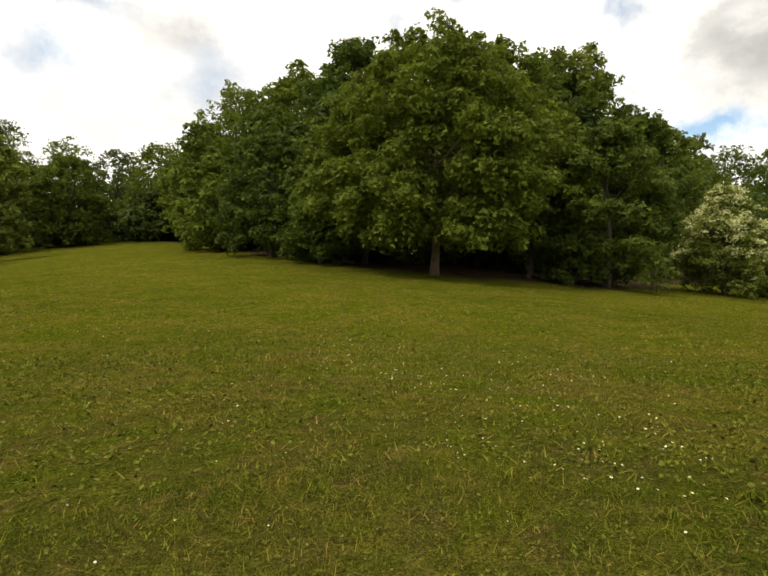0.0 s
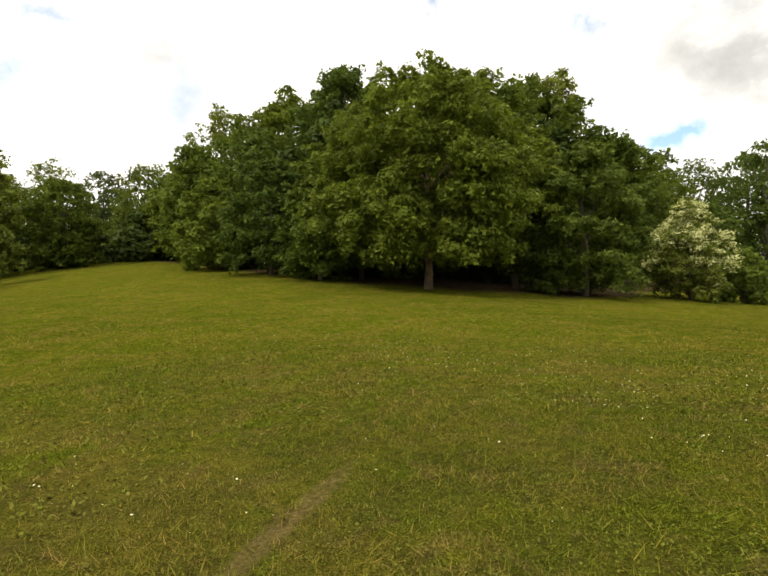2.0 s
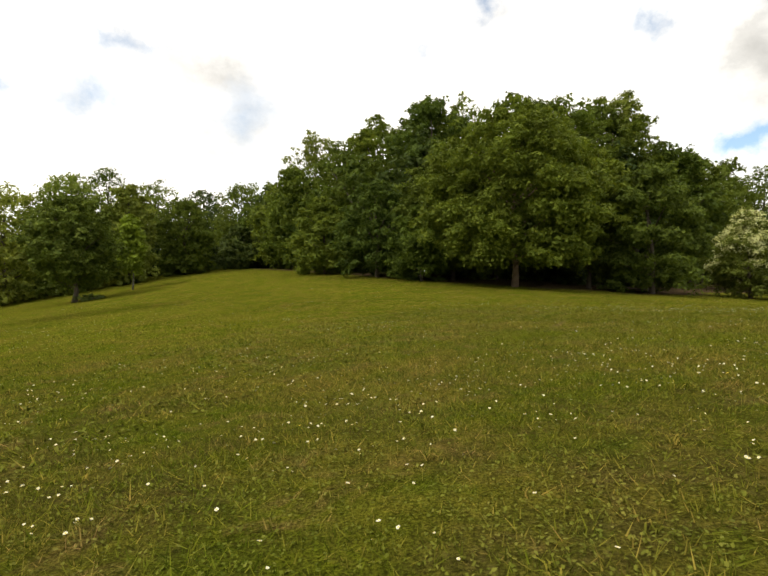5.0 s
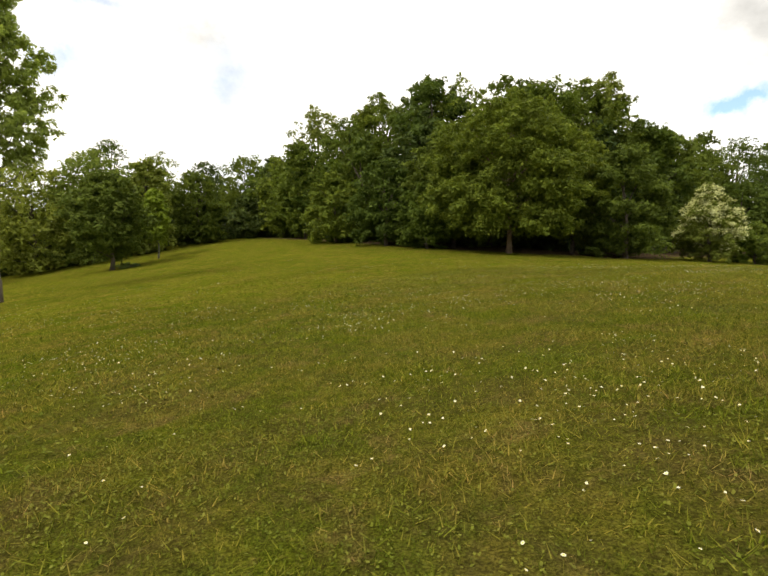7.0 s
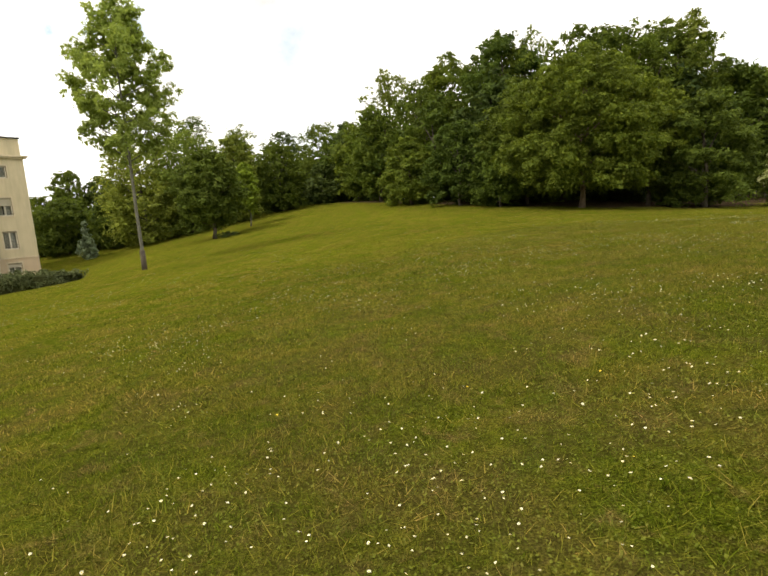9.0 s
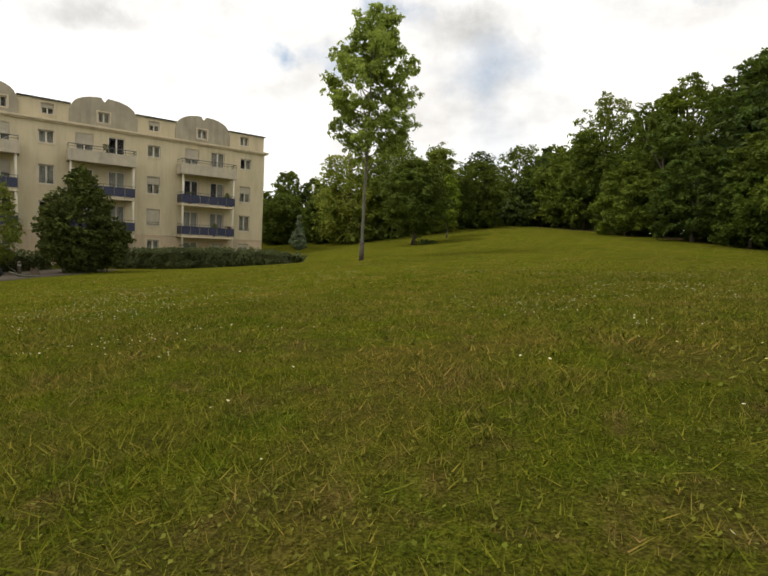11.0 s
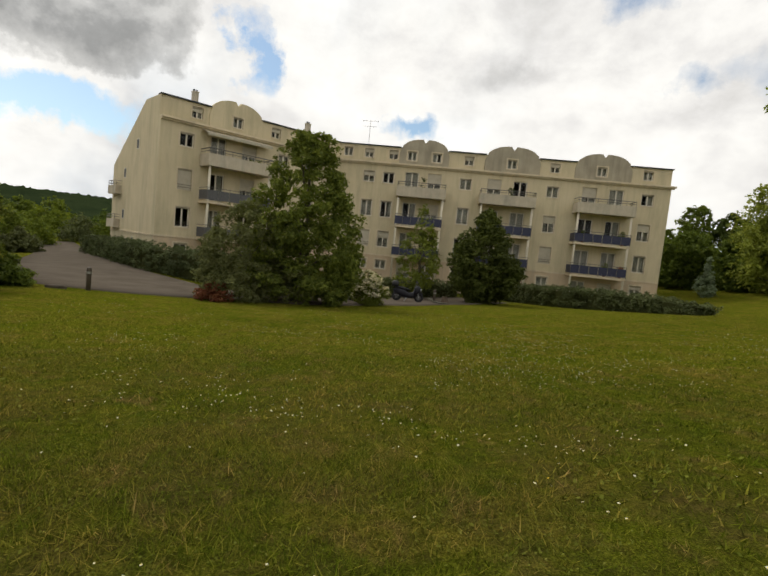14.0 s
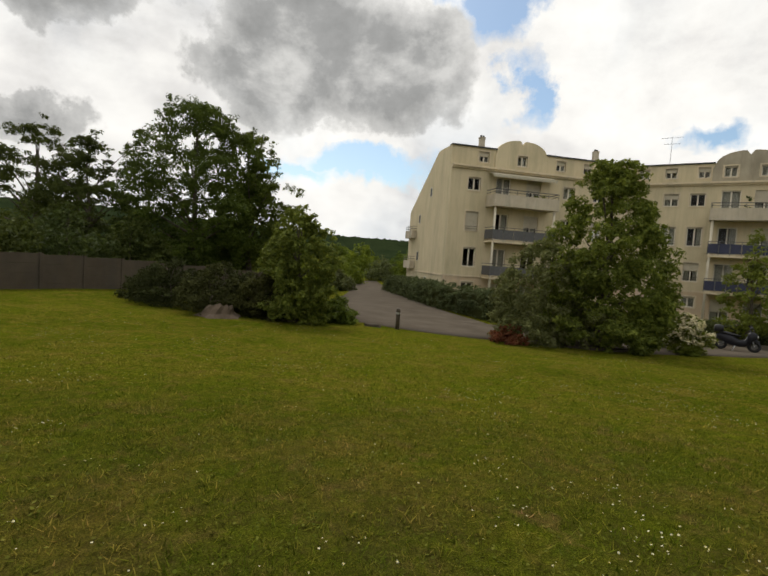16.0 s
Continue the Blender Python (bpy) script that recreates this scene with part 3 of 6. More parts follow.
def build_ground():
    near = np.concatenate([np.arange(-75, 45.1, 0.75)])
    xs = np.concatenate([[-2500, -1500, -900, -500, -300, -200, -140, -105, -88], near, [52, 65, 90, 140, 220, 400, 800, 1500, 2500]])
    ys = np.concatenate([[-2500, -1500, -900, -500, -300, -180, -110, -75, -58], np.arange(-48, 75.1, 0.75), [84, 100, 130, 190, 300, 500, 900, 1500, 2500]])
    X, Y = np.meshgrid(xs, ys)
    Z = ground_z(X, Y)
    close = (np.abs(X + 15) < 61) & (np.abs(Y - 13) < 62)
    Z = Z + np.where(close, 0.025 * np.sin(X * 0.9 + 0.6 * np.sin(Y * 0.7)) * np.sin(Y * 0.8 + 1.1), 0)
    GRID.update(x=xs, y=ys, z=Z)
    v = np.stack([X, Y, Z], -1).reshape(-1, 3)
    w, h = len(xs), len(ys)
    i = (np.arange(h - 1)[:, None] * w + np.arange(w - 1)[None]).ravel()
    f = np.stack([i, i + 1, i + w + 1, i + w], -1)
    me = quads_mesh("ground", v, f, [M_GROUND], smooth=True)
    a = me.attributes.new("litter", "FLOAT", "POINT")
    a.data.foreach_set("value", wood_share(v[:, 0], v[:, 1]).astype(np.float32))
    # The dark thatch band follows the camera's path and fades by 8 m.
    a = me.attributes.new("thatch_shade", "FLOAT", "POINT")
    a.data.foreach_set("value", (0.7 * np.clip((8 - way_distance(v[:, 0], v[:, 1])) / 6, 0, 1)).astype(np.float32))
    tagged(new("ground", me), "mown meadow with dry straw patches, sloping gently downhill", "ground", kind="structure")


build_ground()


def strip(name, line, widths, mat, lift, label, category):
    """A band on the ground along a line, with a thickness."""
    pts = [Vector((*p, 0)) for p in line]
    dense = []
    for a, b, wa, wb in zip(pts, pts[1:], widths, widths[1:]):
        n = max(2, int((b - a).length / 0.8))
        dense += [(a.lerp(b, k / n), wa + (wb - wa) * k / n) for k in range(n)]
    dense.append((pts[-1], widths[-1]))
    rows = []
    for k, (p, w) in enumerate(dense):
        d = (dense[min(k + 2, len(dense) - 1)][0] - dense[max(k - 2, 0)][0]).normalized()
        side = Vector((-d.y, d.x, 0))
        rows.append([p + side * w * f for f in (-0.5, -0.25, 0, 0.25, 0.5)])
    v = [(q.x, q.y, gz(q.x, q.y) + lift) for r in rows for q in r]
    v += [(q.x, q.y, gz(q.x, q.y) - 0.15) for r in rows for q in r]
    n, m = len(rows), len(rows) * 5
    f = [(k * 5 + j, k * 5 + j + 1, k * 5 + j + 6, k * 5 + j + 5) for k in range(n - 1) for j in range(4)]
    for j in (0, 4):
        f += [(k * 5 + j, k * 5 + 5 + j, m + k * 5 + 5 + j, m + k * 5 + j) for k in range(n - 1)]
    me = quads_mesh(name, v, f, [mat], smooth=False)
    return tagged(new(name, me), label, category, kind="structure")


strip("road", [(-76, -31), (-62, -26.2), (-50, -22.7), (-39.8, -19.8), (-33.2, -16.6), (-31.3, -10), (-34.5, -3.5), (-38.5, 2.5), (-42, 7)],
      [4.5, 4.5, 5.8, 7.2, 8.2, 5, 4.2, 4.2, 4.2], M_ASPHALT, 0.04, "worn grey asphalt drive bending between lawn and hedges", "road")


def build_far_hill():
    """A wooded ridge on the horizon."""
    n, rings = 900, ((260, 0.0), (330, 0.35), (400, 0.8), (440, 0.95), (460, 1.0), (560, 0.7))
    v, f, m = [], [], len(rings)
    for k in range(n + 1):
        a = radians(40 + 150 * k / n)
        for r, h in rings:
            top = 24 + 5 * math.sin(a * 3.1) + 2.0 * noise.noise((a * 14, r * 0.01, 0)) + 1.0 * noise.noise((a * 60, r * 0.05, 3))
            crowns = 1.5 * noise.noise((a * 190, r * 0.2, 5)) + 0.9 * noise.noise((a * 420, r * 0.4, 8))
            v.append((-math.sin(a) * r, math.cos(a) * r, -4 + h * (top + crowns)))
    for k in range(n):
        f += [(k * m + j, k * m + m + j, k * m + m + 1 + j, k * m + 1 + j) for j in range(m - 1)]
    tagged(new("backdrop", quads_mesh("backdrop", v, f, [M_HILL], smooth=True)), "distant dark wooded ridge on the horizon", "hill", kind="structure")


build_far_hill()


# ---- trees and bushes ----
def leaf_cloud(rng, centres, radii, count, size, flat=0.8, up=0.5, out=0.9, wild=0.5, aspect=0.62):
    """Small pointed leaf sprays on the upper shells of many rounded pads, several pads to a clump."""
    k, subs = len(centres), 10
    d = rng.normal(size=(k * subs, 3))
    d[:, 2] = np.where(rng.random(k * subs) < 0.45, np.abs(d[:, 2]), d[:, 2])
    d /= np.linalg.norm(d, axis=1)[:, None]
    R = np.repeat(radii, subs)
    sub = np.repeat(centres, subs, 0) + d * R[:, None] * (0.30 + 0.85 * rng.random((k * subs, 1))) * np.array([1, 1, flat])
    srad = R * (0.20 + 0.26 * rng.random(k * subs) ** 1.5)
    share = srad ** 2 / (srad ** 2).sum()
    idx = rng.choice(k * subs, count, p=share)
    e = rng.normal(size=(count, 3))
    e[:, 2] = np.where(rng.random(count) < 0.6, np.abs(e[:, 2]), e[:, 2])
    e /= np.linalg.norm(e, axis=1)[:, None]
    pos = sub[idx] + e * srad[idx][:, None] * (0.45 + 0.85 * rng.random((count, 1)) ** 0.8) * np.array([1, 1, 0.5 + 0.5 * flat])
    nrm = e * out + np.array([0, 0, up]) + rng.normal(size=(count, 3)) * wild
    nrm /= np.linalg.norm(nrm, axis=1)[:, None]
    t = np.cross(nrm, rng.normal(size=(count, 3)))
    t /= np.linalg.norm(t, axis=1)[:, None] + 1e-9
    b = np.cross(nrm, t)
    L = (size * 0.85 * (0.6 + 0.8 * rng.random(count)))[:, None]
    v = np.stack([pos - t * L * 0.5 - b * L * aspect * 0.5, pos - t * L * 0.35 + b * L * aspect * 0.55 + nrm * L * 0.1, pos + t * L * 0.6 - nrm * L * 0.12], 1).reshape(-1, 3)
    return v, np.arange(count * 3).reshape(-1, 3)


PROFILE = {
    "round": lambda q: np.sqrt(np.clip(1 - (2 * q - 0.9) ** 2 / 1.21, 0.02, 1)),
    "dome": lambda q: np.sqrt(np.clip(1 - q ** 2.2, 0.03, 1)) * np.clip(0.75 + q, 0, 1),
    "cone": lambda q: np.clip(1 - q, 0.04, 1) ** 0.75 * np.clip(0.7 + q * 1.5, 0, 1),
    "egg": lambda q: np.clip(np.sin(np.pi * np.clip(q, 0, 1) ** 0.62) ** 0.7, 0.08, 1),
    "crown": lambda q: np.interp(q, [0, 0.15, 0.45, 0.7, 0.85, 0.95, 1.0], [0.70, 0.92, 1.0, 0.93, 0.76, 0.52, 0.22]),
    "flame": lambda q: np.clip(np.interp(q, [0, 0.12, 0.4, 0.58, 0.78, 1.0], [0.66, 0.96, 1.0, 0.89, 0.64, 0.30]), 0.08, 1),
    "column": lambda q: np.clip(np.sin(np.pi * np.clip(q * 0.86 + 0.12, 0, 1)), 0.12, 1) ** 0.6,
}


def crown_clumps(rng, H, R, low, shape, n, clump, inner=0.35, rag=0.3):
    """Clump centres spread evenly over the crown's outline, some of them inside it."""
    grid = np.linspace(0, 1, 200)
    share = np.cumsum(PROFILE[shape](grid) + 0.12)
    q = np.interp((np.arange(n) + rng.random(n)) / n * share[-1], share, grid)
    q = np.concatenate([q, 0.88 + 0.10 * rng.random(max(3, n // 16))])
    m = len(q)
    a = np.arange(m) * 2.39996 + rng.normal(size=m) * 0.8
    lobes = 1 + 0.10 * np.sin(a * 3 + rng.random() * 6 + q * 4) + 0.08 * np.sin(a * 5 + q * 9 + rng.random() * 6)
    depth = np.where(rng.random(m) < 0.78, 0.86 + 0.14 * rng.random(m), inner + (0.86 - inner) * rng.random(m))
    r = R * PROFILE[shape](q) * lobes * depth
    rc = clump * (0.6 + 0.85 * rng.random(m) ** 1.5) * (1.06 - 0.35 * q ** 2)
    r = np.maximum(r - rc * 0.85, 0)
    z = low * H + q * (H - low * H) - rc * (0.1 + 0.85 * q) + rng.normal(size=m) * clump * rag
    return np.stack([r * np.cos(a), r * np.sin(a), z], -1), rc


def tree(name, x, y, H, R, label, category="tree", low=0.2, shape="round", leaves=9000, size=0.3, clumps=90, clump=None,
         mat=None, bark=None, trunk=None, seed=0, flat=0.8, lean=0.0, rag=0.3, blossom=None, blossom_share=0.0, group="", inner=0.35, up=0.5, sway=0.1, boughs=()):
    rng = np.random.default_rng(seed + 1000)
    z = gz(x, y) - 0.05
    ob = thing(name, x, y, z, label, category, group)
    centres, rc = crown_clumps(rng, H, R, low, shape, clumps, clump or R * 0.3, inner, rag)
    centres[:, 0] += lean * centres[:, 2]
    for *c, r in boughs:
        centres, rc = np.vstack([centres, c]), np.append(rc, r)
    tr = trunk or max(0.06, H * 0.02)
    s = Shape()
    n, pts, rad = 7, [], []
    for k in range(n + 1):
        h = H * 0.86 * k / n
        pts.append((lean * h + sway * math.sin(k * 1.3 + seed), sway * math.sin(k * 0.9 + seed * 2), h - 0.1))
        rad.append(tr * (1 - 0.85 * k / n) + (tr * 0.35 if k == 0 else 0))
    pts[0] = (0, 0, -0.15)
    s.tube(pts, rad, 9)
    part("trunk", s.mesh("trunk", bark or M_BARK, True), ob)
    pick = rng.permutation(len(centres))[:14 if leaves > 9000 else 7]
    for j in pick:
        s = Shape()
        c = centres[j]
        h0 = min(max(low * H * 0.7, c[2] * 0.62), H * 0.8)
        root = Vector((lean * h0, 0, h0))
        mid = root.lerp(Vector(c), 0.5) + Vector((0, 0, 0.12 * abs(c[2] - h0) - 0.05))
        s.tube([root, mid, Vector(c)], [tr * 0.4, tr * 0.24, tr * 0.07], 5, False)
        part("limb", s.mesh("limb", bark or M_BARK, True), ob)
    v, f = leaf_cloud(rng, centres, rc, leaves, size, flat, up)
    mats, index = [mat or M_OAK], np.zeros(len(f), int)
    part("crown", quads_mesh("crown", v, f, mats, index), ob)
    if blossom:
        k = int(leaves * blossom_share)
        sunny = np.argsort(-centres[:, 2] + rng.normal(size=len(rc)) * H * 0.14)[:int(len(rc) * 0.6)]
        outer, rc = centres[sunny], rc[sunny]
        outer[:, :2] *= 1.04
        v, f = leaf_cloud(rng, outer, rc * 1.2, k, size * 0.75, flat, 0.9)
        part("blossom", quads_mesh("blossom", v, f, [blossom]), ob, "sprays of small white blossom")
    return ob


OAK_L = "tall broad oak with dense fresh green leaves at the wood's edge"
W = "trees of the wood"


def build_wood():
    k = dict(group=W)
    tree("oak_tree", 2.0, 20.4, 9.4, 4.8, OAK_L, low=0.15, shape="crown", leaves=100000, size=0.20, clumps=230, clump=0.85, mat=M_OAK, bark=M_TRUNK, trunk=0.17, seed=1, flat=0.72, inner=0.5,
         boughs=((0.5, -3.4, 1.5, 0.7), (0.8, -3.1, 2.3, 0.75), (2.7, -3.0, 1.5, 0.65), (2.8, -2.8, 2.4, 0.8), (-2.0, -3.3, 3.0, 0.8), (-1.2, -3.6, 2.5, 0.6)), **k)
    tree("oak_tree", -1.8, 32.8, 14.0, 3.9, OAK_L, low=0.25, shape="crown", leaves=17000, size=0.32, clumps=70, clump=1.1, mat=M_BEECH, seed=2, flat=0.66, **k)
    tree("oak_tree", 12.5, 35.1, 15.6, 3.8, "tall oak with pale airy foliage in the wood", low=0.2, shape="crown", leaves=17000, size=0.30, clumps=70, clump=1.0, mat=M_PALE, seed=3, **k)
    tree("oak_tree", 6.5, 28.8, 12.6, 3.4, OAK_L, low=0.2, shape="crown", leaves=20000, size=0.28, clumps=70, clump=0.95, mat=M_OAK, seed=4, flat=0.66, **k)
    tree("beech_tree", 9.4, 21.3, 7.4, 3.2, "low spreading beech with drooping layered branches", low=0.04, shape="dome", leaves=44000, size=0.19, clumps=110,
         clump=0.75, mat=M_BEECH, seed=5, flat=0.66, inner=0.5, **k)
    tree("beech_tree", 16.3, 34.6, 12.0, 3.8, "dark green beech in the wood", low=0.1, leaves=13000, size=0.34, clumps=70, clump=1.1, mat=M_BEECH, seed=6, **k)
    tree("beech_tree", 19.7, 37.2, 11.5, 3.5, "dark green beech in the wood", low=0.1, leaves=11000, size=0.36, clumps=60, clump=1.1, mat=M_BEECH, seed=7, **k)
    tree("beech_tree", -6.7, 40.7, 14.5, 5.2, "broad beech with a rounded crown in the wood", low=0.12, leaves=17000, size=0.36, clumps=90, clump=1.25, mat=M_OAK, seed=8, **k)
    tree("birch_tree", -14.3, 48.7, 15.4, 4.2, "slender light green tree at the wood's edge", low=0.1, shape="crown", leaves=13000, size=0.34, clumps=120, clump=1.0, mat=M_PALE, seed=9, inner=0.4, rag=0.15, **k)
    tree("hazel_tree", -5.7, 25.4, 6.4, 3.2, "bushy hazel with layered low branches", low=0.08, shape="dome", leaves=30000, size=0.20, clumps=90, clump=0.75, mat=M_BEECH, seed=10, flat=0.66, inner=0.5, **k)
    tree("hazel_tree", -2.9, 22.6, 4.6, 2.5, "bushy hazel with layered low branches", low=0.12, shape="dome", leaves=26000, size=0.18, clumps=70, clump=0.65, mat=M_OAK, seed=11, flat=0.66, inner=0.5, **k)
    tree("hazel_tree", -10.0, 30.3, 5.8, 3.2, "bushy hazel with layered low branches", low=0.05, shape="dome", leaves=16000, size=0.27, clumps=80, clump=0.8, mat=M_OAK, seed=12, flat=0.5, inner=0.5, **k)
    tree("oak_tree", -1.0, 24.4, 8.8, 3.4, OAK_L, low=0.20, shape="crown", leaves=30000, size=0.23, clumps=80, clump=0.95, mat=M_BEECH, trunk=0.13, seed=13, flat=0.6, **k)
    tree("oak_tree", 6.6, 22.8, 8.2, 2.9, OAK_L, low=0.20, shape="crown", leaves=22000, size=0.23, clumps=70, clump=0.85, mat=M_OAK, trunk=0.13, seed=14, flat=0.6, **k)
    tree("fir_tree", -23.1, 60.6, 12.2, 2.6, "dark narrow conifer rising over its neighbours", low=0.08, shape="cone", leaves=7000, size=0.42, clumps=70, clump=0.7, mat=M_DARK, seed=15, **k)
    far = [(-26.6, 59.2, 11.6, 4.4), (-34.5, 65.4, 12.3, 4.8), (-43.4, 69.1, 15.3, 4.8), (-51.7, 69.2, 18.3, 5.2), (-19.8, 53.2, 9.9, 3.9), (-16.8, 48.1, 9.8, 3.7), (32.5, 53.6, 14.6, 3.4),
           (41.1, 60.8, 15.1, 5.6), (43.0, 54.2, 14.6, 4.6), (39.5, 47.0, 14.7, 4.9), (46.6, 49.3, 15.2, 5.4), (35.6, 58.5, 13.0, 5.1), (27.7, 47.5, 11.2, 4.1), (25.9, 53.0, 12.1, 4.4),
           (32.0, 45.7, 8.0, 3.7), (-30.0, 62.5, 7.0, 3.6), (-24.6, 54.0, 5.5, 3.0), (-22.5, 56.5, 10.2, 3.8)]
    for j, (x, y, h, r) in enumerate(far):
        tree("woodland_tree", x, y, h, r, "leafy woodland tree with foliage down to the grass", low=0.04, shape="crown", leaves=11500, size=0.38, clumps=130, clump=r * 0.28, rag=0.15, inner=0.5,
             mat=(M_BEECH, M_DARK, M_OAK)[j % 3] if x < 0 else M_BEECH, seed=30 + j, **k)
    tree("young_tree", -25.5, 31.3, 6.2, 1.25, "young light green tree with a straight thin trunk", low=0.25, shape="column", leaves=4000, size=0.32, clumps=40, clump=0.55, mat=M_YOUNG,
         bark=M_BARK_PALE, trunk=0.07, seed=50, **k)
    # Filler trees added inside the wood to block light and close gaps.
    back = [(-8, 33), (-3, 30), (2, 27.5), (6, 29), (11, 31), (15, 35), (-14, 43), (-8, 45), (-2, 43), (4, 42), (10, 44), (-19, 50), (-25, 64), (-31, 70), (20, 46), (-38, 72), (-50, 68), (-58, 66), (-1, 36), (5, 35)]
    for j, (x, y) in enumerate(back):
        tree("woodland_tree", x, y, 9.4 + (j * 37 % 10) * 0.16, 3.8, "leafy filler tree standing deep in the wood", low=0.03, leaves=4000, size=0.5, clumps=50, clump=1.3,
             mat=(M_BEECH, M_DARK, M_OAK)[j % 3], seed=60 + j, **k)
    rear = [(-14.8, 42.0, 10.5, 3.2), (-9.4, 37.9, 11.7, 4.1), (-4.2, 35.8, 12.9, 3.9), (0.5, 33.8, 14.1, 4.0), (4.1, 31.7, 14.0, 3.3), (9.9, 33.7, 15.0, 3.7), (14.4, 35.6, 14.4, 3.2), (17.9, 35.6, 11.3, 2.8), (20.8, 37.5, 10.0, 2.4), (-8.2, 39.9, 13.0, 3.6), (-2.0, 35.8, 15.1, 2.8), (7.3, 35.7, 15.2, 3.2), (9.0, 30.5, 12.3, 3.2), (11.8, 32.5, 13.4, 3.0), (6.0, 32.5, 13.6, 3.0)]
    for j, (x, y, h, r) in enumerate(rear):
        tree("woodland_tree", x, y, h, r, "tall leafy tree in the second row of the wood", low=0.1, shape="crown", leaves=10500, size=0.34, clumps=100, clump=r * 0.27, rag=0.15, mat=(M_OAK, M_BEECH, M_BEECH)[j % 3],
             seed=260 + j, **k)
    for j, (x, y) in enumerate([(-6, 36), (-1, 33), (4, 31), (9, 33), (14, 38), (0, 29), (7, 27.5), (-11, 41), (19, 40), (-4, 29), (12, 29), (24, 47), (-16, 50), (-22, 60), (-28, 67), (-35, 70), (-42, 73), (-49, 72), (-56, 68), (-64, 62), (-31, 64), (-20, 55), (-36, 40), (-42, 42), (-31, 44), (-27, 48), (-48, 44), (-24, 50), (-33, 52), (-40, 50), (-54, 40), (-60, 42)]):
        tree("holly_bush", x, y, 3.6, 2.6, "dark evergreen undergrowth deep in the wood", "bush", low=0.02, shape="dome", leaves=2200, size=0.5, clumps=30, clump=0.8, mat=M_DARK, seed=220 + j,
             group="undergrowth of the wood")
    tree("hawthorn_tree", 15.6, 23.1, 5.3, 2.2, "hawthorn laden with white blossom beside the wood", low=0.06, shape="dome", leaves=26000, size=0.15, clumps=90, clump=0.55, mat=M_HAW, seed=90,
         flat=0.7, blossom=M_BLOSSOM, blossom_share=0.62)
    tree("hazel_bush", 19.2, 24.0, 2.9, 1.8, "low green bush beside the blossoming hawthorn", "bush", low=0.02, shape="dome", leaves=6000, size=0.22, clumps=50, clump=0.5, mat=M_OAK, seed=91, flat=0.5)


def build_young_ash(x, y, H):
    """A slim tree: a bare straight trunk, ascending limbs and leaves in separate bunches along them."""
    rng = np.random.default_rng(104)
    ob = thing("ash_tree", x, y, gz(x, y) - 0.05, "tall slim young tree with an airy crown on a bare trunk", "tree")
    s = Shape()
    s.tube([(0, 0, -0.15), (0.01, 0, 0.5), (-0.03, 0.02, H * 0.25), (0.04, -0.02, H * 0.5), (0.0, 0.03, H * 0.75), (0.03, 0, H * 0.97)], [0.11, 0.085, 0.076, 0.064, 0.04, 0.012], 10)
    part("trunk", s.mesh("trunk", M_BARK_PALE, True), ob)
    s = Shape()
    s.tube([(0, 0, -0.1), (0, 0, 0.5), (0, 0, 1.0)], [0.135, 0.125, 0.12], 12)
    part("trunk_guard", s.mesh("trunk_guard", M_BARK, True), ob, "brown sleeve round the foot of the trunk")
    cs, rs = [], []
    n = 30
    for j in range(n):
        f = j / (n - 1)
        root = Vector((0.02, 0, H * (0.37 + 0.53 * f)))
        reach = float(np.interp(f, [0, 0.2, 0.45, 0.7, 1], [1.5, 2.15, 2.05, 1.55, 0.7])) * (0.72 + 0.35 * rng.random())
        a = j * 2.39996 + rng.normal() * 0.3
        out = Vector((math.cos(a), math.sin(a), 0))
        tip = root + out * reach + Vector((0, 0, reach * (0.62 + 0.35 * rng.random()) + 0.2))
        mid = root.lerp(tip, 0.5) + out * 0.12 * reach - Vector((0, 0, 0.10 * reach))
        s = Shape()
        s.tube([root, mid, tip], [0.035 - 0.018 * f, 0.022, 0.008], 5, False)
        part("limb", s.mesh("limb", M_BARK_PALE, True), ob)
        for u in (0.42, 0.62, 0.82, 1.0):
            if u < 0.5 and rng.random() < 0.45:
                continue
            p = (root.lerp(mid, u * 2) if u < 0.5 else mid.lerp(tip, u * 2 - 1)) + Vector(rng.normal(size=3) * 0.16)
            cs.append(tuple(p))
            rs.append(0.38 + 0.22 * rng.random())
    for u in (0.88, 0.93, 0.98, 1.0):
        cs.append((0.03, 0.0, H * u))
        rs.append(0.42)
    v, f = leaf_cloud(rng, np.array(cs), np.array(rs), 24000, 0.21, 0.95, 0.3, wild=0.7, aspect=0.5)
    part("crown", quads_mesh("crown", v, f, [M_ASH]), ob)


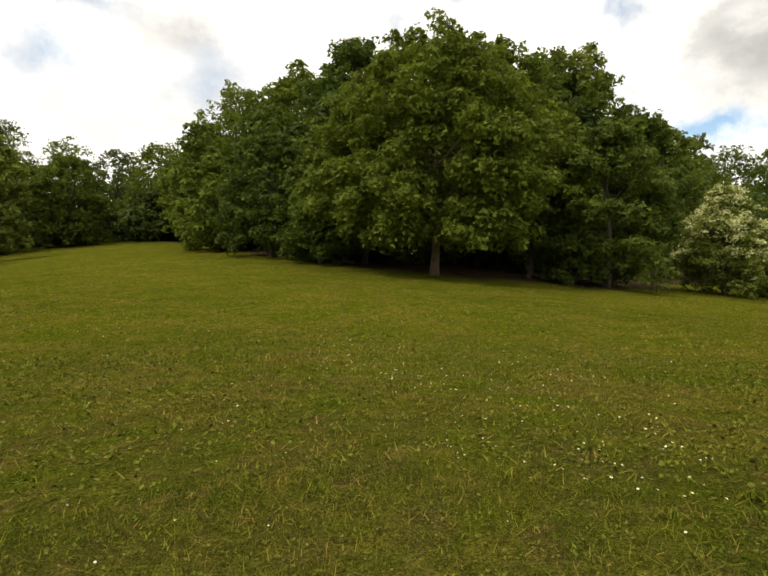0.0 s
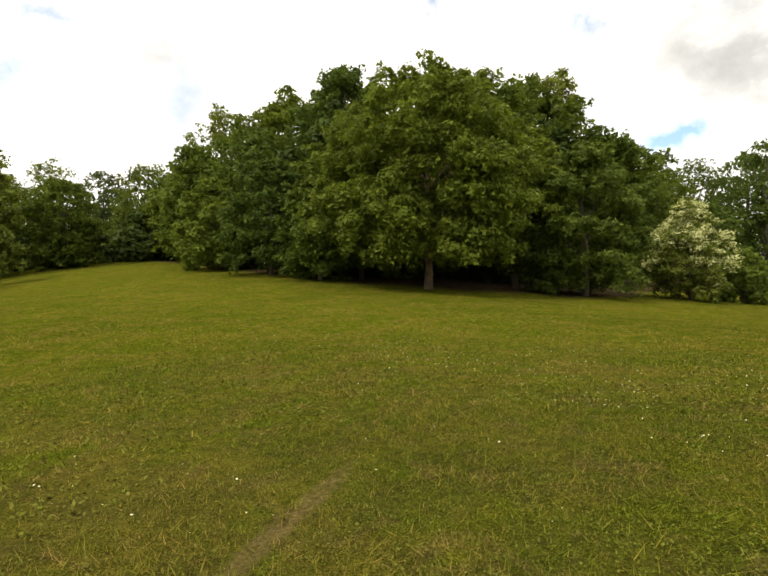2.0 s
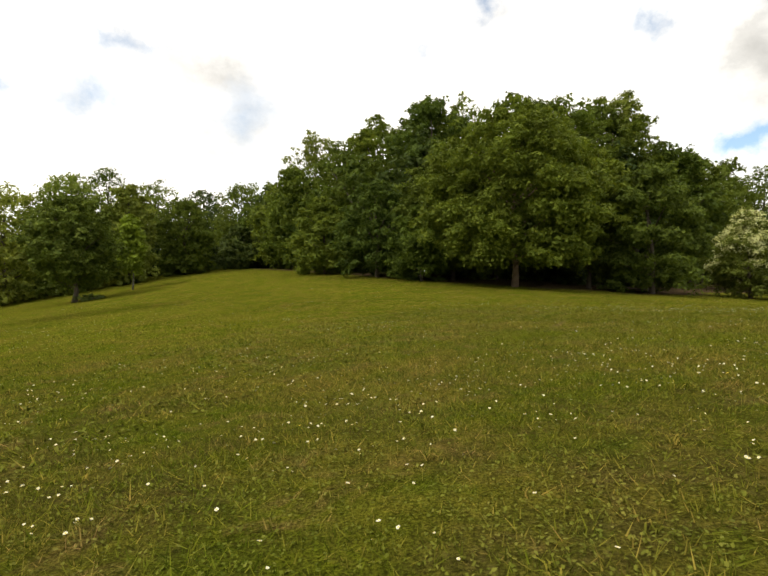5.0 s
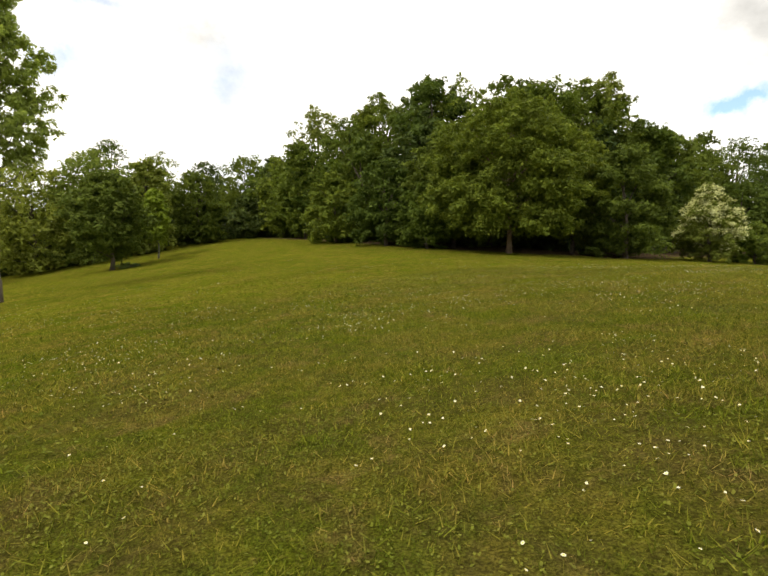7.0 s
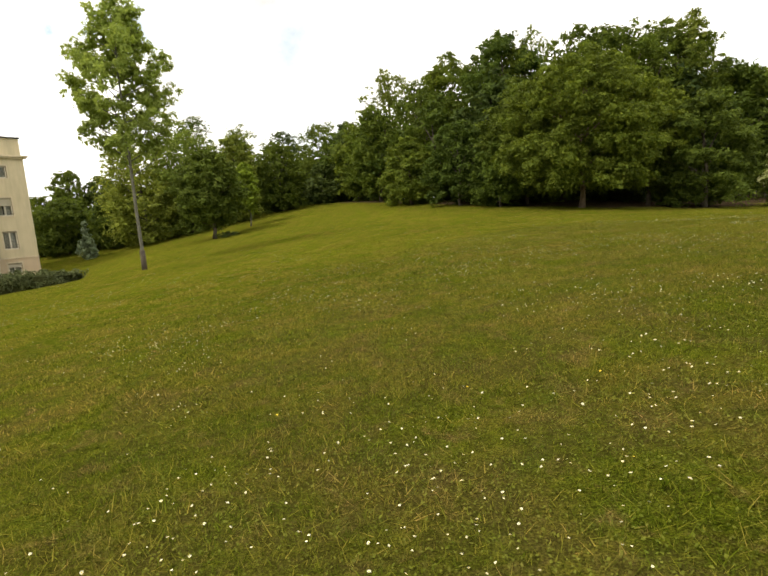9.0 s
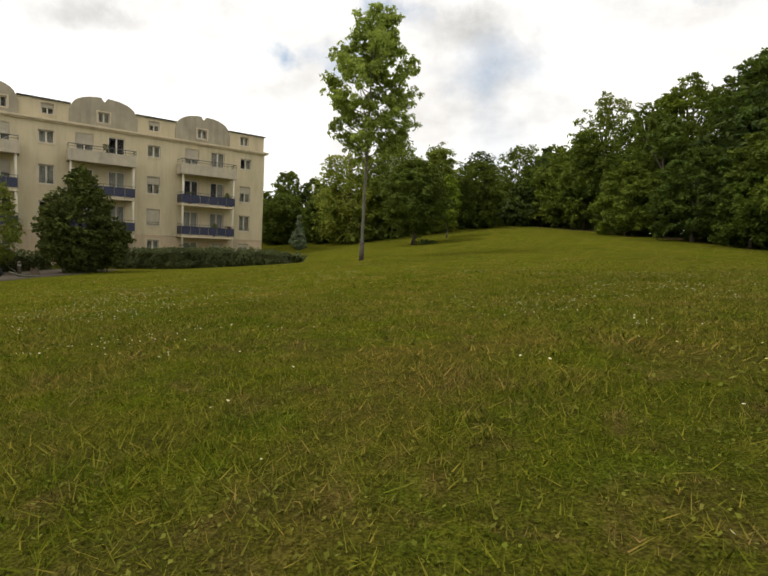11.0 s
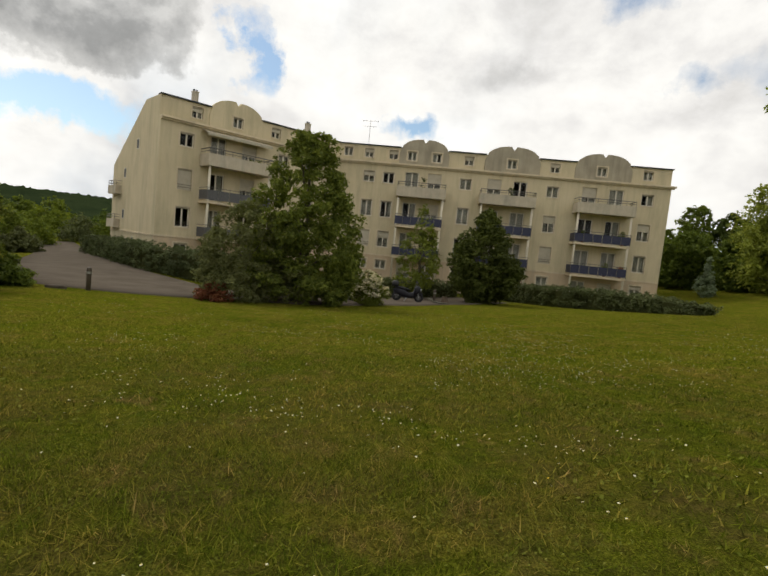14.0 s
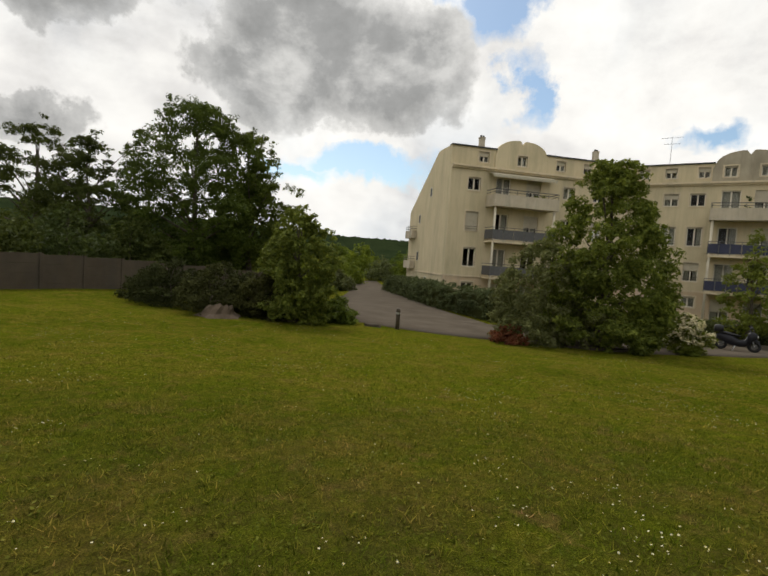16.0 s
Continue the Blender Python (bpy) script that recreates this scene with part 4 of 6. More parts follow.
def build_meadow_trees():
    tree("maple_tree", -26.2, 25.6, 7.4, 3.0, "round-crowned maple with dense foliage standing alone in the meadow", low=0.20, shape="round", leaves=30000, size=0.25, clumps=190, clump=0.7,
         mat=M_SOLID, trunk=0.16, seed=101, flat=0.7, inner=0.6, rag=0.1)
    tree("low_bush", -24.6, 25.0, 0.5, 1.1, "low dark tuft of suckers beside the maple", "bush", low=0.02, shape="dome", leaves=900, size=0.16, clumps=16, clump=0.3, mat=M_DARK, seed=102)
    build_young_ash(-20.7, 8.6, 12.3)
    rows = [(-34.2, 36.2, 10.8, 4.2, M_SUNNY), (-30.1, 38.6, 9.5, 2.7, M_SUNNY), (-38.2, 33.8, 10.2, 4.4, M_SUNNY), (-54.2, 42.1, 9.1, 2.6, M_MAPLE), (-42.5, 35.0, 5.4, 3.2, M_BEECH),
            (-48.6, 34.7, 6.2, 3.4, M_BEECH), (-57, 40, 6.5, 3.4, M_OAK), (-45.5, 41, 6.5, 3.6, M_BEECH), (-38, 42, 7.5, 3.6, M_OAK), (-27, 43.5, 8.0, 3.2, M_BEECH), (-62, 36, 7.5, 3.8, M_BEECH),
            (-34, 46, 8.4, 3.4, M_BEECH), (-53, 36, 5.0, 3.0, M_OAK)]
    for j, (x, y, h, r, m) in enumerate(rows):
        tree("woodland_tree", x, y, h, r, "leafy tree at the far edge of the meadow", low=0.03, shape="crown", leaves=15000, size=0.34, clumps=140, clump=r * 0.28, rag=0.15, inner=0.5, mat=m, seed=110 + j, group=W)
    tree("pine_tree", -51.4, 44.4, 7.6, 2.6, "dark flat-topped pine among lighter trees", low=0.45, shape="dome", leaves=5000, size=0.4, clumps=45, clump=0.7, mat=M_DARK, seed=130)
    tree("blue_spruce", -41.7, 29.4, 3.7, 1.1, "small silvery blue spruce at the meadow's far edge", "conifer", low=0.03, shape="cone", leaves=5000, size=0.2, clumps=70, clump=0.3, mat=M_SPRUCE, seed=131)


def build_drive_trees():
    tree("field_maple", -29.9, -9.35, 7.5, 2.75, "bushy field maple with foliage to the ground beside the drive", low=0.02, shape="flame", leaves=68000, size=0.14, clumps=300, clump=0.46,
         mat=M_FIELD, seed=140, flat=0.8, inner=0.5)
    tree("willow_bush", -29.6, -11.6, 4.3, 2.4, "grey-green willow bush with fine leaves beside the drive", "bush", low=0.02, shape="dome", leaves=26000, size=0.12, clumps=130, clump=0.42, mat=M_GREY,
         seed=141, flat=0.9, inner=0.15)
    tree("flowering_shrub", -31.0, -5.75, 1.75, 1.05, "rounded shrub covered in cream white flowers", "bush", low=0.02, shape="dome", leaves=6500, size=0.11, clumps=50, clump=0.28, mat=M_HAW, seed=142,
         blossom=M_WHITEFLOWER, blossom_share=0.75)
    tree("red_shrub", -28.2, -12.9, 0.8, 0.9, "low shrub with dark red leaves at the lawn's edge", "bush", low=0.02, shape="dome", leaves=3500, size=0.1, clumps=30, clump=0.25, mat=M_RED, seed=143)
    tree("young_birch", -38.6, -0.2, 6.2, 1.6, "slim young tree with light foliage before the flats", low=0.10, shape="egg", leaves=6500, size=0.17, clumps=60, clump=0.38, mat=M_PALE, seed=144, inner=0.2)
    tree("yew_tree", -38.2, 4.4, 6.6, 2.55, "dense dark green egg-shaped tree beside the drive", low=0.02, shape="egg", leaves=44000, size=0.185, clumps=260, clump=0.5, mat=M_YEW, seed=145, inner=0.65, flat=0.9, rag=0.1)
    tree("dark_shrub", -33.5, -6.5, 2.0, 1.3, "dark evergreen shrub behind the flowering bush", "bush", low=0.02, shape="dome", leaves=3500, size=0.14, clumps=35, clump=0.35, mat=M_DARK, seed=146)
    tree("hazel_bush", -27.2, -21.0, 4.6, 1.65, "tall leafy bush at the bend of the drive", "bush", low=0.02, shape="round", leaves=32000, size=0.13, clumps=120, clump=0.40, mat=M_FIELD, seed=147, inner=0.5, rag=0.15)
    tree("hazel_bush", -29.0, -19.9, 1.2, 1.1, "low leafy bush spreading at the edge of the drive", "bush", low=0.02, shape="dome", leaves=6000, size=0.13, clumps=45, clump=0.35, mat=M_BEECH, seed=148)
    for j, (x, y, h, r) in enumerate([(-27.0, -24.6, 2.0, 1.9), (-28.2, -27.2, 2.1, 1.9), (-28.6, -23.0, 1.9, 1.5), (-29.5, -29.0, 1.7, 1.7), (-27.5, -22.4, 1.8, 1.5), (-29.8, -25.6, 2.2, 1.8)]):
        tree("dark_shrub", x, y, h, r, "dark broad shrub in front of the concrete fence", "bush", low=0.02, shape="dome", leaves=9000, size=0.12, clumps=60, clump=0.4, mat=M_SHRUB, seed=150 + j,
             group="shrubs before the fence")
    tree("broad_tree", -41.4, -34.6, 13.4, 5.6, "tall broad tree with airy dark foliage behind the fence", low=0.14, leaves=56000, size=0.21, clumps=260, clump=0.9, mat=M_PINE, seed=160, inner=0.2, trunk=0.26, flat=0.8, rag=0.35)
    tree("broad_tree", -43.6, -31.4, 12.4, 3.4, "tall broad tree with airy dark foliage behind the fence", low=0.2, leaves=22000, size=0.21, clumps=130, clump=0.75, mat=M_PINE, seed=161, inner=0.2, rag=0.3)
    tree("pine_tree", -40.8, -47.5, 11.5, 4.8, "dark pine with ragged layered branches behind the fence", low=0.15, shape="dome", leaves=32000, size=0.2, clumps=120, clump=0.9, mat=M_NEEDLE, seed=162, inner=0.25, flat=0.5, rag=0.6)
    tree("pine_tree", -40.2, -42.4, 10.6, 3.9, "dark pine with ragged layered branches behind the fence", low=0.15, shape="dome", leaves=28000, size=0.2, clumps=100, clump=0.85, mat=M_NEEDLE, seed=163, inner=0.25, flat=0.5, rag=0.6)
    for j, (x, y, h) in enumerate([(-24.5, -38.5, 3.6), (-28.5, -37.6, 3.9), (-32.5, -36.6, 4.2), (-36.5, -35.8, 4.4), (-39.5, -38.0, 4.8), (-36.5, -41.0, 4.8), (-31.0, -42.0, 4.6), (-45.0, -33.0, 4.0)]):
        tree("laurel_bush", x, y, h, 2.7, "tall dark evergreen bush behind the concrete fence", "bush", low=0.03, shape="dome", leaves=7000, size=0.22, clumps=60, clump=0.7, mat=M_NEEDLE, seed=180 + j,
             group="bushes behind the fence", inner=0.5)
    rows = [(-65.1, -31.6, 4.2, 2.6, M_MAPLE), (-62.7, -29.9, 2.4, 2.0, M_GREY), (-69.9, -23.6, 3.4, 2.2, M_OAK), (-60, -33.5, 4.4, 2.6, M_OAK), (-72, -32, 4.0, 2.8, M_OAK), (-55, -33, 3.8, 2.4, M_BEECH),
            (-49, -31.5, 3.6, 2.2, M_BEECH), (-80, -24, 4.6, 3.2, M_BEECH), (-47, -38, 6, 3, M_BEECH), (-54, -40, 5.6, 3.2, M_OAK), (-75, -21.5, 3.0, 2.4, M_MAPLE), (-86, -19, 3.3, 3.0, M_OAK), (-90, -28, 3.5, 3.2, M_BEECH),
            (-78, -28.5, 3.2, 2.8, M_GREY), (-83, -32, 3.6, 3.0, M_OAK), (-97, -24, 3.6, 3.2, M_BEECH)]
    for j, (x, y, h, r, m) in enumerate(rows):
        tree("garden_bush", x, y, h, r, "leafy bush along the drive towards the valley", "bush", low=0.03, shape="dome", leaves=5000, size=0.26, clumps=60, clump=r * 0.28, mat=m, seed=170 + j,
             group="bushes along the drive")

    valley = [(-95, -20), (-88, -34), (-104, -28), (-110, -45), (-84, -48), (-70, -52), (-58, -52), (-98, -58), (-120, -30), (-78, -62), (-48, -55), (-62, -64), (-112, -12), (-130, -50), (-92, -8), (-140, -30)]
    for j, (x, y) in enumerate(valley):
        tree("valley_tree", x, y, 3.3 + (j * 29 % 10) * 0.16, 3.6, "leafy tree in the valley beyond the drive", low=0.02, shape="dome", leaves=2600, size=0.5, clumps=50, clump=0.9,
             mat=(M_BEECH, M_OAK, M_MAPLE)[j % 3], seed=240 + j, group="trees in the valley")


build_wood()
build_meadow_trees()
build_drive_trees()


def hedge(line, heights, width, leaves, label, seed):
    rng = np.random.default_rng(seed)
    pts = [Vector((*p, gz(*p))) for p in line]
    ob = thing("hedge", *pts[0], label, "hedge")
    s, cs, rs = Shape(), [], []
    for a, b, ha, hb in zip(pts, pts[1:], heights, heights[1:]):
        d = (b - a)
        side = Vector((-d.y, d.x, 0)).normalized() * width * 0.27
        n = max(1, int(d.length / 1.2))
        for k in range(n):
            p, q = a.lerp(b, k / n) - pts[0], a.lerp(b, (k + 1) / n) - pts[0]
            h0, h1 = ha + (hb - ha) * k / n, ha + (hb - ha) * (k + 1) / n
            # Flat dark core sheets stand in for the hedge's shaded inside.
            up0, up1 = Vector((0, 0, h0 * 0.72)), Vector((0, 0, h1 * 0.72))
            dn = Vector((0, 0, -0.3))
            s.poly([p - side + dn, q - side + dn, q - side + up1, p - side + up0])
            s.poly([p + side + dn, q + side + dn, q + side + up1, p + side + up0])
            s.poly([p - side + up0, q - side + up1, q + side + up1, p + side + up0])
            for _ in range(90):
                f = rng.random()
                h = h0 + (h1 - h0) * f
                c = p.lerp(q, f) + side * 3.3 * (rng.random() - 0.5) + Vector((0, 0, h * (0.02 + 0.86 * rng.random())))
                cs.append(c)
                rs.append(0.17 + 0.09 * rng.random())
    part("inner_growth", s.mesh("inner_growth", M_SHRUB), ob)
    v, f = leaf_cloud(rng, np.array([tuple(c) for c in cs]), np.array(rs), leaves, 0.125, 0.9, 0.4)
    part("foliage", quads_mesh("foliage", v, f, [M_HEDGE]), ob)


hedge([(-61, -23.8), (-52, -20.6), (-43.9, -17.3), (-38.6, -13.4), (-35.6, -9.5)], [1.7, 1.8, 1.9, 1.9, 1.8], 2.0, 70000, "clipped laurel hedge with pale new leaves along the drive", 201)
hedge([(-36.8, -5.5), (-39.5, -1.0), (-43.5, 5.0)], [1.3, 1.3, 1.3], 1.3, 16000, "low clipped hedge in front of the flats", 202)
hedge([(-43.5, 10.2), (-36, 10.8), (-30.5, 11.0), (-26.6, 10.6)], [1.6, 1.5, 1.1, 0.5], 1.8, 44000, "clipped laurel hedge with pale leaves before the flats", 203)

# ---- block of flats ----
FLOORS = (-2.65, 0.10, 2.85, 5.60)
EAVE, TOP, ARCH = 8.35, 9.85, 10.72
CORNER_E, CORNER_J, CORNER_L = Vector((-41.95, 24.0, 0)), Vector((-54.0, -2.6, 0)), Vector((-47.3, -17.1, 0))
EYE_SIDE = Vector((0, -10, 0))


def face_frame(A, B):
    """A frame on a wall from A to B: along, outward (towards the meadow), up."""
    u = (B - A).normalized()
    n = Vector((-u.y, u.x, 0))
    if n.dot(EYE_SIDE - A) < 0:
        n = -n
    return lambda s, o, z: A + u * s + n * o + Vector((0, 0, z))


def wall_with_openings(F, s0, s1, z0, z1, holes, thick, cut=None):
    """A wall of cells with openings cut through and their reveals."""
    s = Shape()
    ss = sorted({s0, s1, *[h[0] for h in holes], *[h[1] for h in holes]})
    zs = sorted({z0, z1, *[h[2] for h in holes], *[h[3] for h in holes]})
    for a, b in zip(ss, ss[1:]):
        for c, d in zip(zs, zs[1:]):
            m, k = (a + b) / 2, (c + d) / 2
            if any(h[0] < m < h[1] and h[2] < k < h[3] for h in holes):
                continue
            for o in (0, -thick):
                s.poly([F(a, o, c), F(b, o, c), F(b, o, d), F(a, o, d)])
    for a, b, c, d in holes:
        for p, q in (((a, c), (b, c)), ((b, c), (b, d)), ((b, d), (a, d)), ((a, d), (a, c))):
            s.poly([F(p[0], 0, p[1]), F(q[0], 0, q[1]), F(q[0], -thick, q[1]), F(p[0], -thick, p[1])])
    for p, q in (((s0, z0), (s1, z0)), ((s1, z0), (s1, z1)), ((s1, z1), (s0, z1)), ((s0, z1), (s0, z0))):
        s.poly([F(p[0], 0, p[1]), F(q[0], 0, q[1]), F(q[0], -thick, q[1]), F(p[0], -thick, p[1])])
    return s


def window(F, parent, hole, look_of, rng, base=0.0, sill=True):
    """A window or glazed door in a hole: frame, panes, and a curtain, a half-drawn or a closed roller shutter."""
    a, b, c, d = hole
    o0, o1, w = base - 0.20, base - 0.13, 0.075
    s = Shape()
    s.box(F, a, a + w, o0, o1, c, d)
    s.box(F, b - w, b, o0, o1, c, d)
    s.box(F, a + w, b - w, o0, o1, c, c + w)
    s.box(F, a + w, b - w, o0, o1, d - w, d)
    m = (a + b) / 2
    if b - a > 0.8:
        s.box(F, m - 0.055, m + 0.055, o0, o1 + 0.01, c + w, d - w)
    win = part("window", s.mesh("window", M_FRAME), parent)
    g = Shape()
    for p, q in ((a + w, m - 0.055), (m + 0.055, b - w)) if b - a > 0.8 else ((a + w, b - w),):
        g = Shape()
        g.box(F, p, q, o0 + 0.025, o0 + 0.035, c + w, d - w)
        pane = part("pane", g.mesh("pane", M_GLASS), win)
        pane.visible_shadow = False
    if sill:
        t = Shape()
        t.box(F, a - 0.06, b + 0.06, base - 0.1, base + 0.05, c - 0.07, c - 0.003)
        part("sill", t.mesh("sill", M_TRIM), win)
    if sill:
        t = Shape()
        t.box(F, a - 0.11, a - 0.004, base + 0.003, base + 0.022, c - 0.003, d + 0.10)
        t.box(F, b + 0.004, b + 0.11, base + 0.003, base + 0.022, c - 0.003, d + 0.10)
        t.box(F, a - 0.004, b + 0.004, base + 0.003, base + 0.022, d + 0.004, d + 0.10)
        part("surround", t.mesh("surround", M_TRIM), win, "smooth pale surround")
        t = Shape()
        t.box(F, a + 0.004, b - 0.004, base - 0.12, base - 0.05, d - 0.13, d - 0.004)
        part("shutter_box", t.mesh("shutter_box", M_GREYREND), win, "shaded grey shutter box")
    if sill and d - c > 1.2:
        t = Shape()
        for zz in (0.18, 0.36):
            t.tube([F(a, base - 0.03, c + zz), F(b, base - 0.03, c + zz)], [0.017] * 2, 5)
        part("guard_rail", t.mesh("guard_rail", M_RAIL), win, "thin grey guard rail")
    if look_of == "shut" or look_of == "half":
        t = Shape()
        z = c + 0.01 if look_of == "shut" else c + (d - c) * 0.55
        n = int((d - z) / 0.07)
        prof = [(base - 0.125, z), (base - 0.125, d - 0.01)]
        for k in range(n - 1, -1, -1):
            lo_, step = z + k * (d - 0.01 - z) / n, (d - 0.01 - z) / n
            prof += [(base - 0.100, lo_ + step), (base - 0.080, lo_ + step * 0.85), (base - 0.080, lo_ + step * 0.2), (base - 0.098, lo_ + step * 0.02)]
        t.v = [tuple(F(x, o, h)) for x in (a + 0.02, b - 0.02) for o, h in prof]
        e = len(prof)
        t.f = [(k, (k + 1) % e, e + (k + 1) % e, e + k) for k in range(e)] + [tuple(range(e)), tuple(range(2 * e - 1, e - 1, -1))]
        part("shutter", t.mesh("shutter", M_SHUTTER), win, "pale roller shutter")
    if look_of in ("curtain", "half", "open"):
        t = Shape()
        n = 10
        for side in ((0, 1) if look_of != "open" else (int(rng.random() < 0.5),)):
            x0, x1 = (a + w, m - 0.12) if side == 0 else (m + 0.12, b - w)
            if look_of == "curtain":
                x0, x1 = (a + w, m) if side == 0 else (m, b - w)
            for k in range(n):
                p, q = x0 + (x1 - x0) * k / n, x0 + (x1 - x0) * (k + 1) / n
                t.poly([F(p, base - 0.30 - 0.03 * (k % 2), c + w), F(q, base - 0.30 - 0.03 * ((k + 1) % 2), c + w),
                        F(q, base - 0.30 - 0.03 * ((k + 1) % 2), d - w), F(p, base - 0.30 - 0.03 * (k % 2), d - w)])
        part("curtain", t.mesh("curtain", M_CURTAIN), win, "white net curtain")
    return win


def balcony(F, parent, s0, s1, floor, kind, panel=None, seed=0):
    """A slab with either a concrete parapet and a rail, or a blue panelled railing."""
    rng = random.Random(seed)
    depth, z = 1.5, FLOORS[floor]
    s = Shape()
    s.box(F, s0 - 0.15, s1 + 0.15, 0.003, depth, z - 0.2, z - 0.02)
    bal = part("balcony", s.mesh("balcony", M_CONCRETE if kind == "parapet" else M_TRIM), parent)
    if kind == "parapet":
        s = Shape()
        s.box(F, s0 - 0.22, s1 + 0.22, depth, depth + 0.12, z - 0.24, z + 0.64, 0.03)
        s.box(F, s0 - 0.22, s0 - 0.10, 0.003, depth, z - 0.24, z + 0.64)
        s.box(F, s1 + 0.10, s1 + 0.22, 0.003, depth, z - 0.24, z + 0.64)
        part("parapet", s.mesh("parapet", M_CONCRETE), bal, "weathered concrete parapet")
        s = Shape()
        for zz in (0.82, 1.02):
            s.tube([F(s0 - 0.16, 0.02, z + zz), F(s0 - 0.16, depth + 0.06, z + zz), F(s1 + 0.16, depth + 0.06, z + zz), F(s1 + 0.16, 0.02, z + zz)], [0.036 if zz > 1 else 0.022] * 4, 6)
        n = 6
        for k in range(n + 1):
            p = s0 - 0.16 + (s1 - s0 + 0.32) * k / n
            s.tube([F(p, depth + 0.06, z + 0.62), F(p, depth + 0.06, z + 1.02)], [0.02] * 2, 5)
        part("rail", s.mesh("rail", M_RAIL), bal, "grey metal rail")
    else:
        n = 6
        for k in range(n):
            p, q = s0 - 0.12 + (s1 - s0 + 0.24) * k / n, s0 - 0.12 + (s1 - s0 + 0.24) * (k + 1) / n
            t = Shape()
            t.box(F, p + 0.03, q - 0.03, depth - 0.03, depth + 0.0, z + 0.08, z + 0.78)
            part("panel", t.mesh("panel", panel), bal, "dark blue railing panel" if panel == M_BLUE else "dark grey railing panel")
        for p in (s0 - 0.12, s1 + 0.12):
            t = Shape()
            t.box(F, p - 0.015, p + 0.015, 0.05, depth - 0.05, z + 0.08, z + 0.78)
            part("panel", t.mesh("panel", panel), bal, "dark blue railing panel" if panel == M_BLUE else "dark grey railing panel")
        s = Shape()
        s.tube([F(s0 - 0.12, 0.02, z + 0.95), F(s0 - 0.12, depth, z + 0.95), F(s1 + 0.12, depth, z + 0.95), F(s1 + 0.12, 0.02, z + 0.95)], [0.025] * 4, 6)
        for k in range(n + 1):
            p = s0 - 0.12 + (s1 - s0 + 0.24) * k / n
            s.tube([F(p, depth, z - 0.05), F(p, depth, z + 0.95)], [0.02] * 2, 5)
        part("rail", s.mesh("rail", M_RAIL), bal, "grey metal rail")


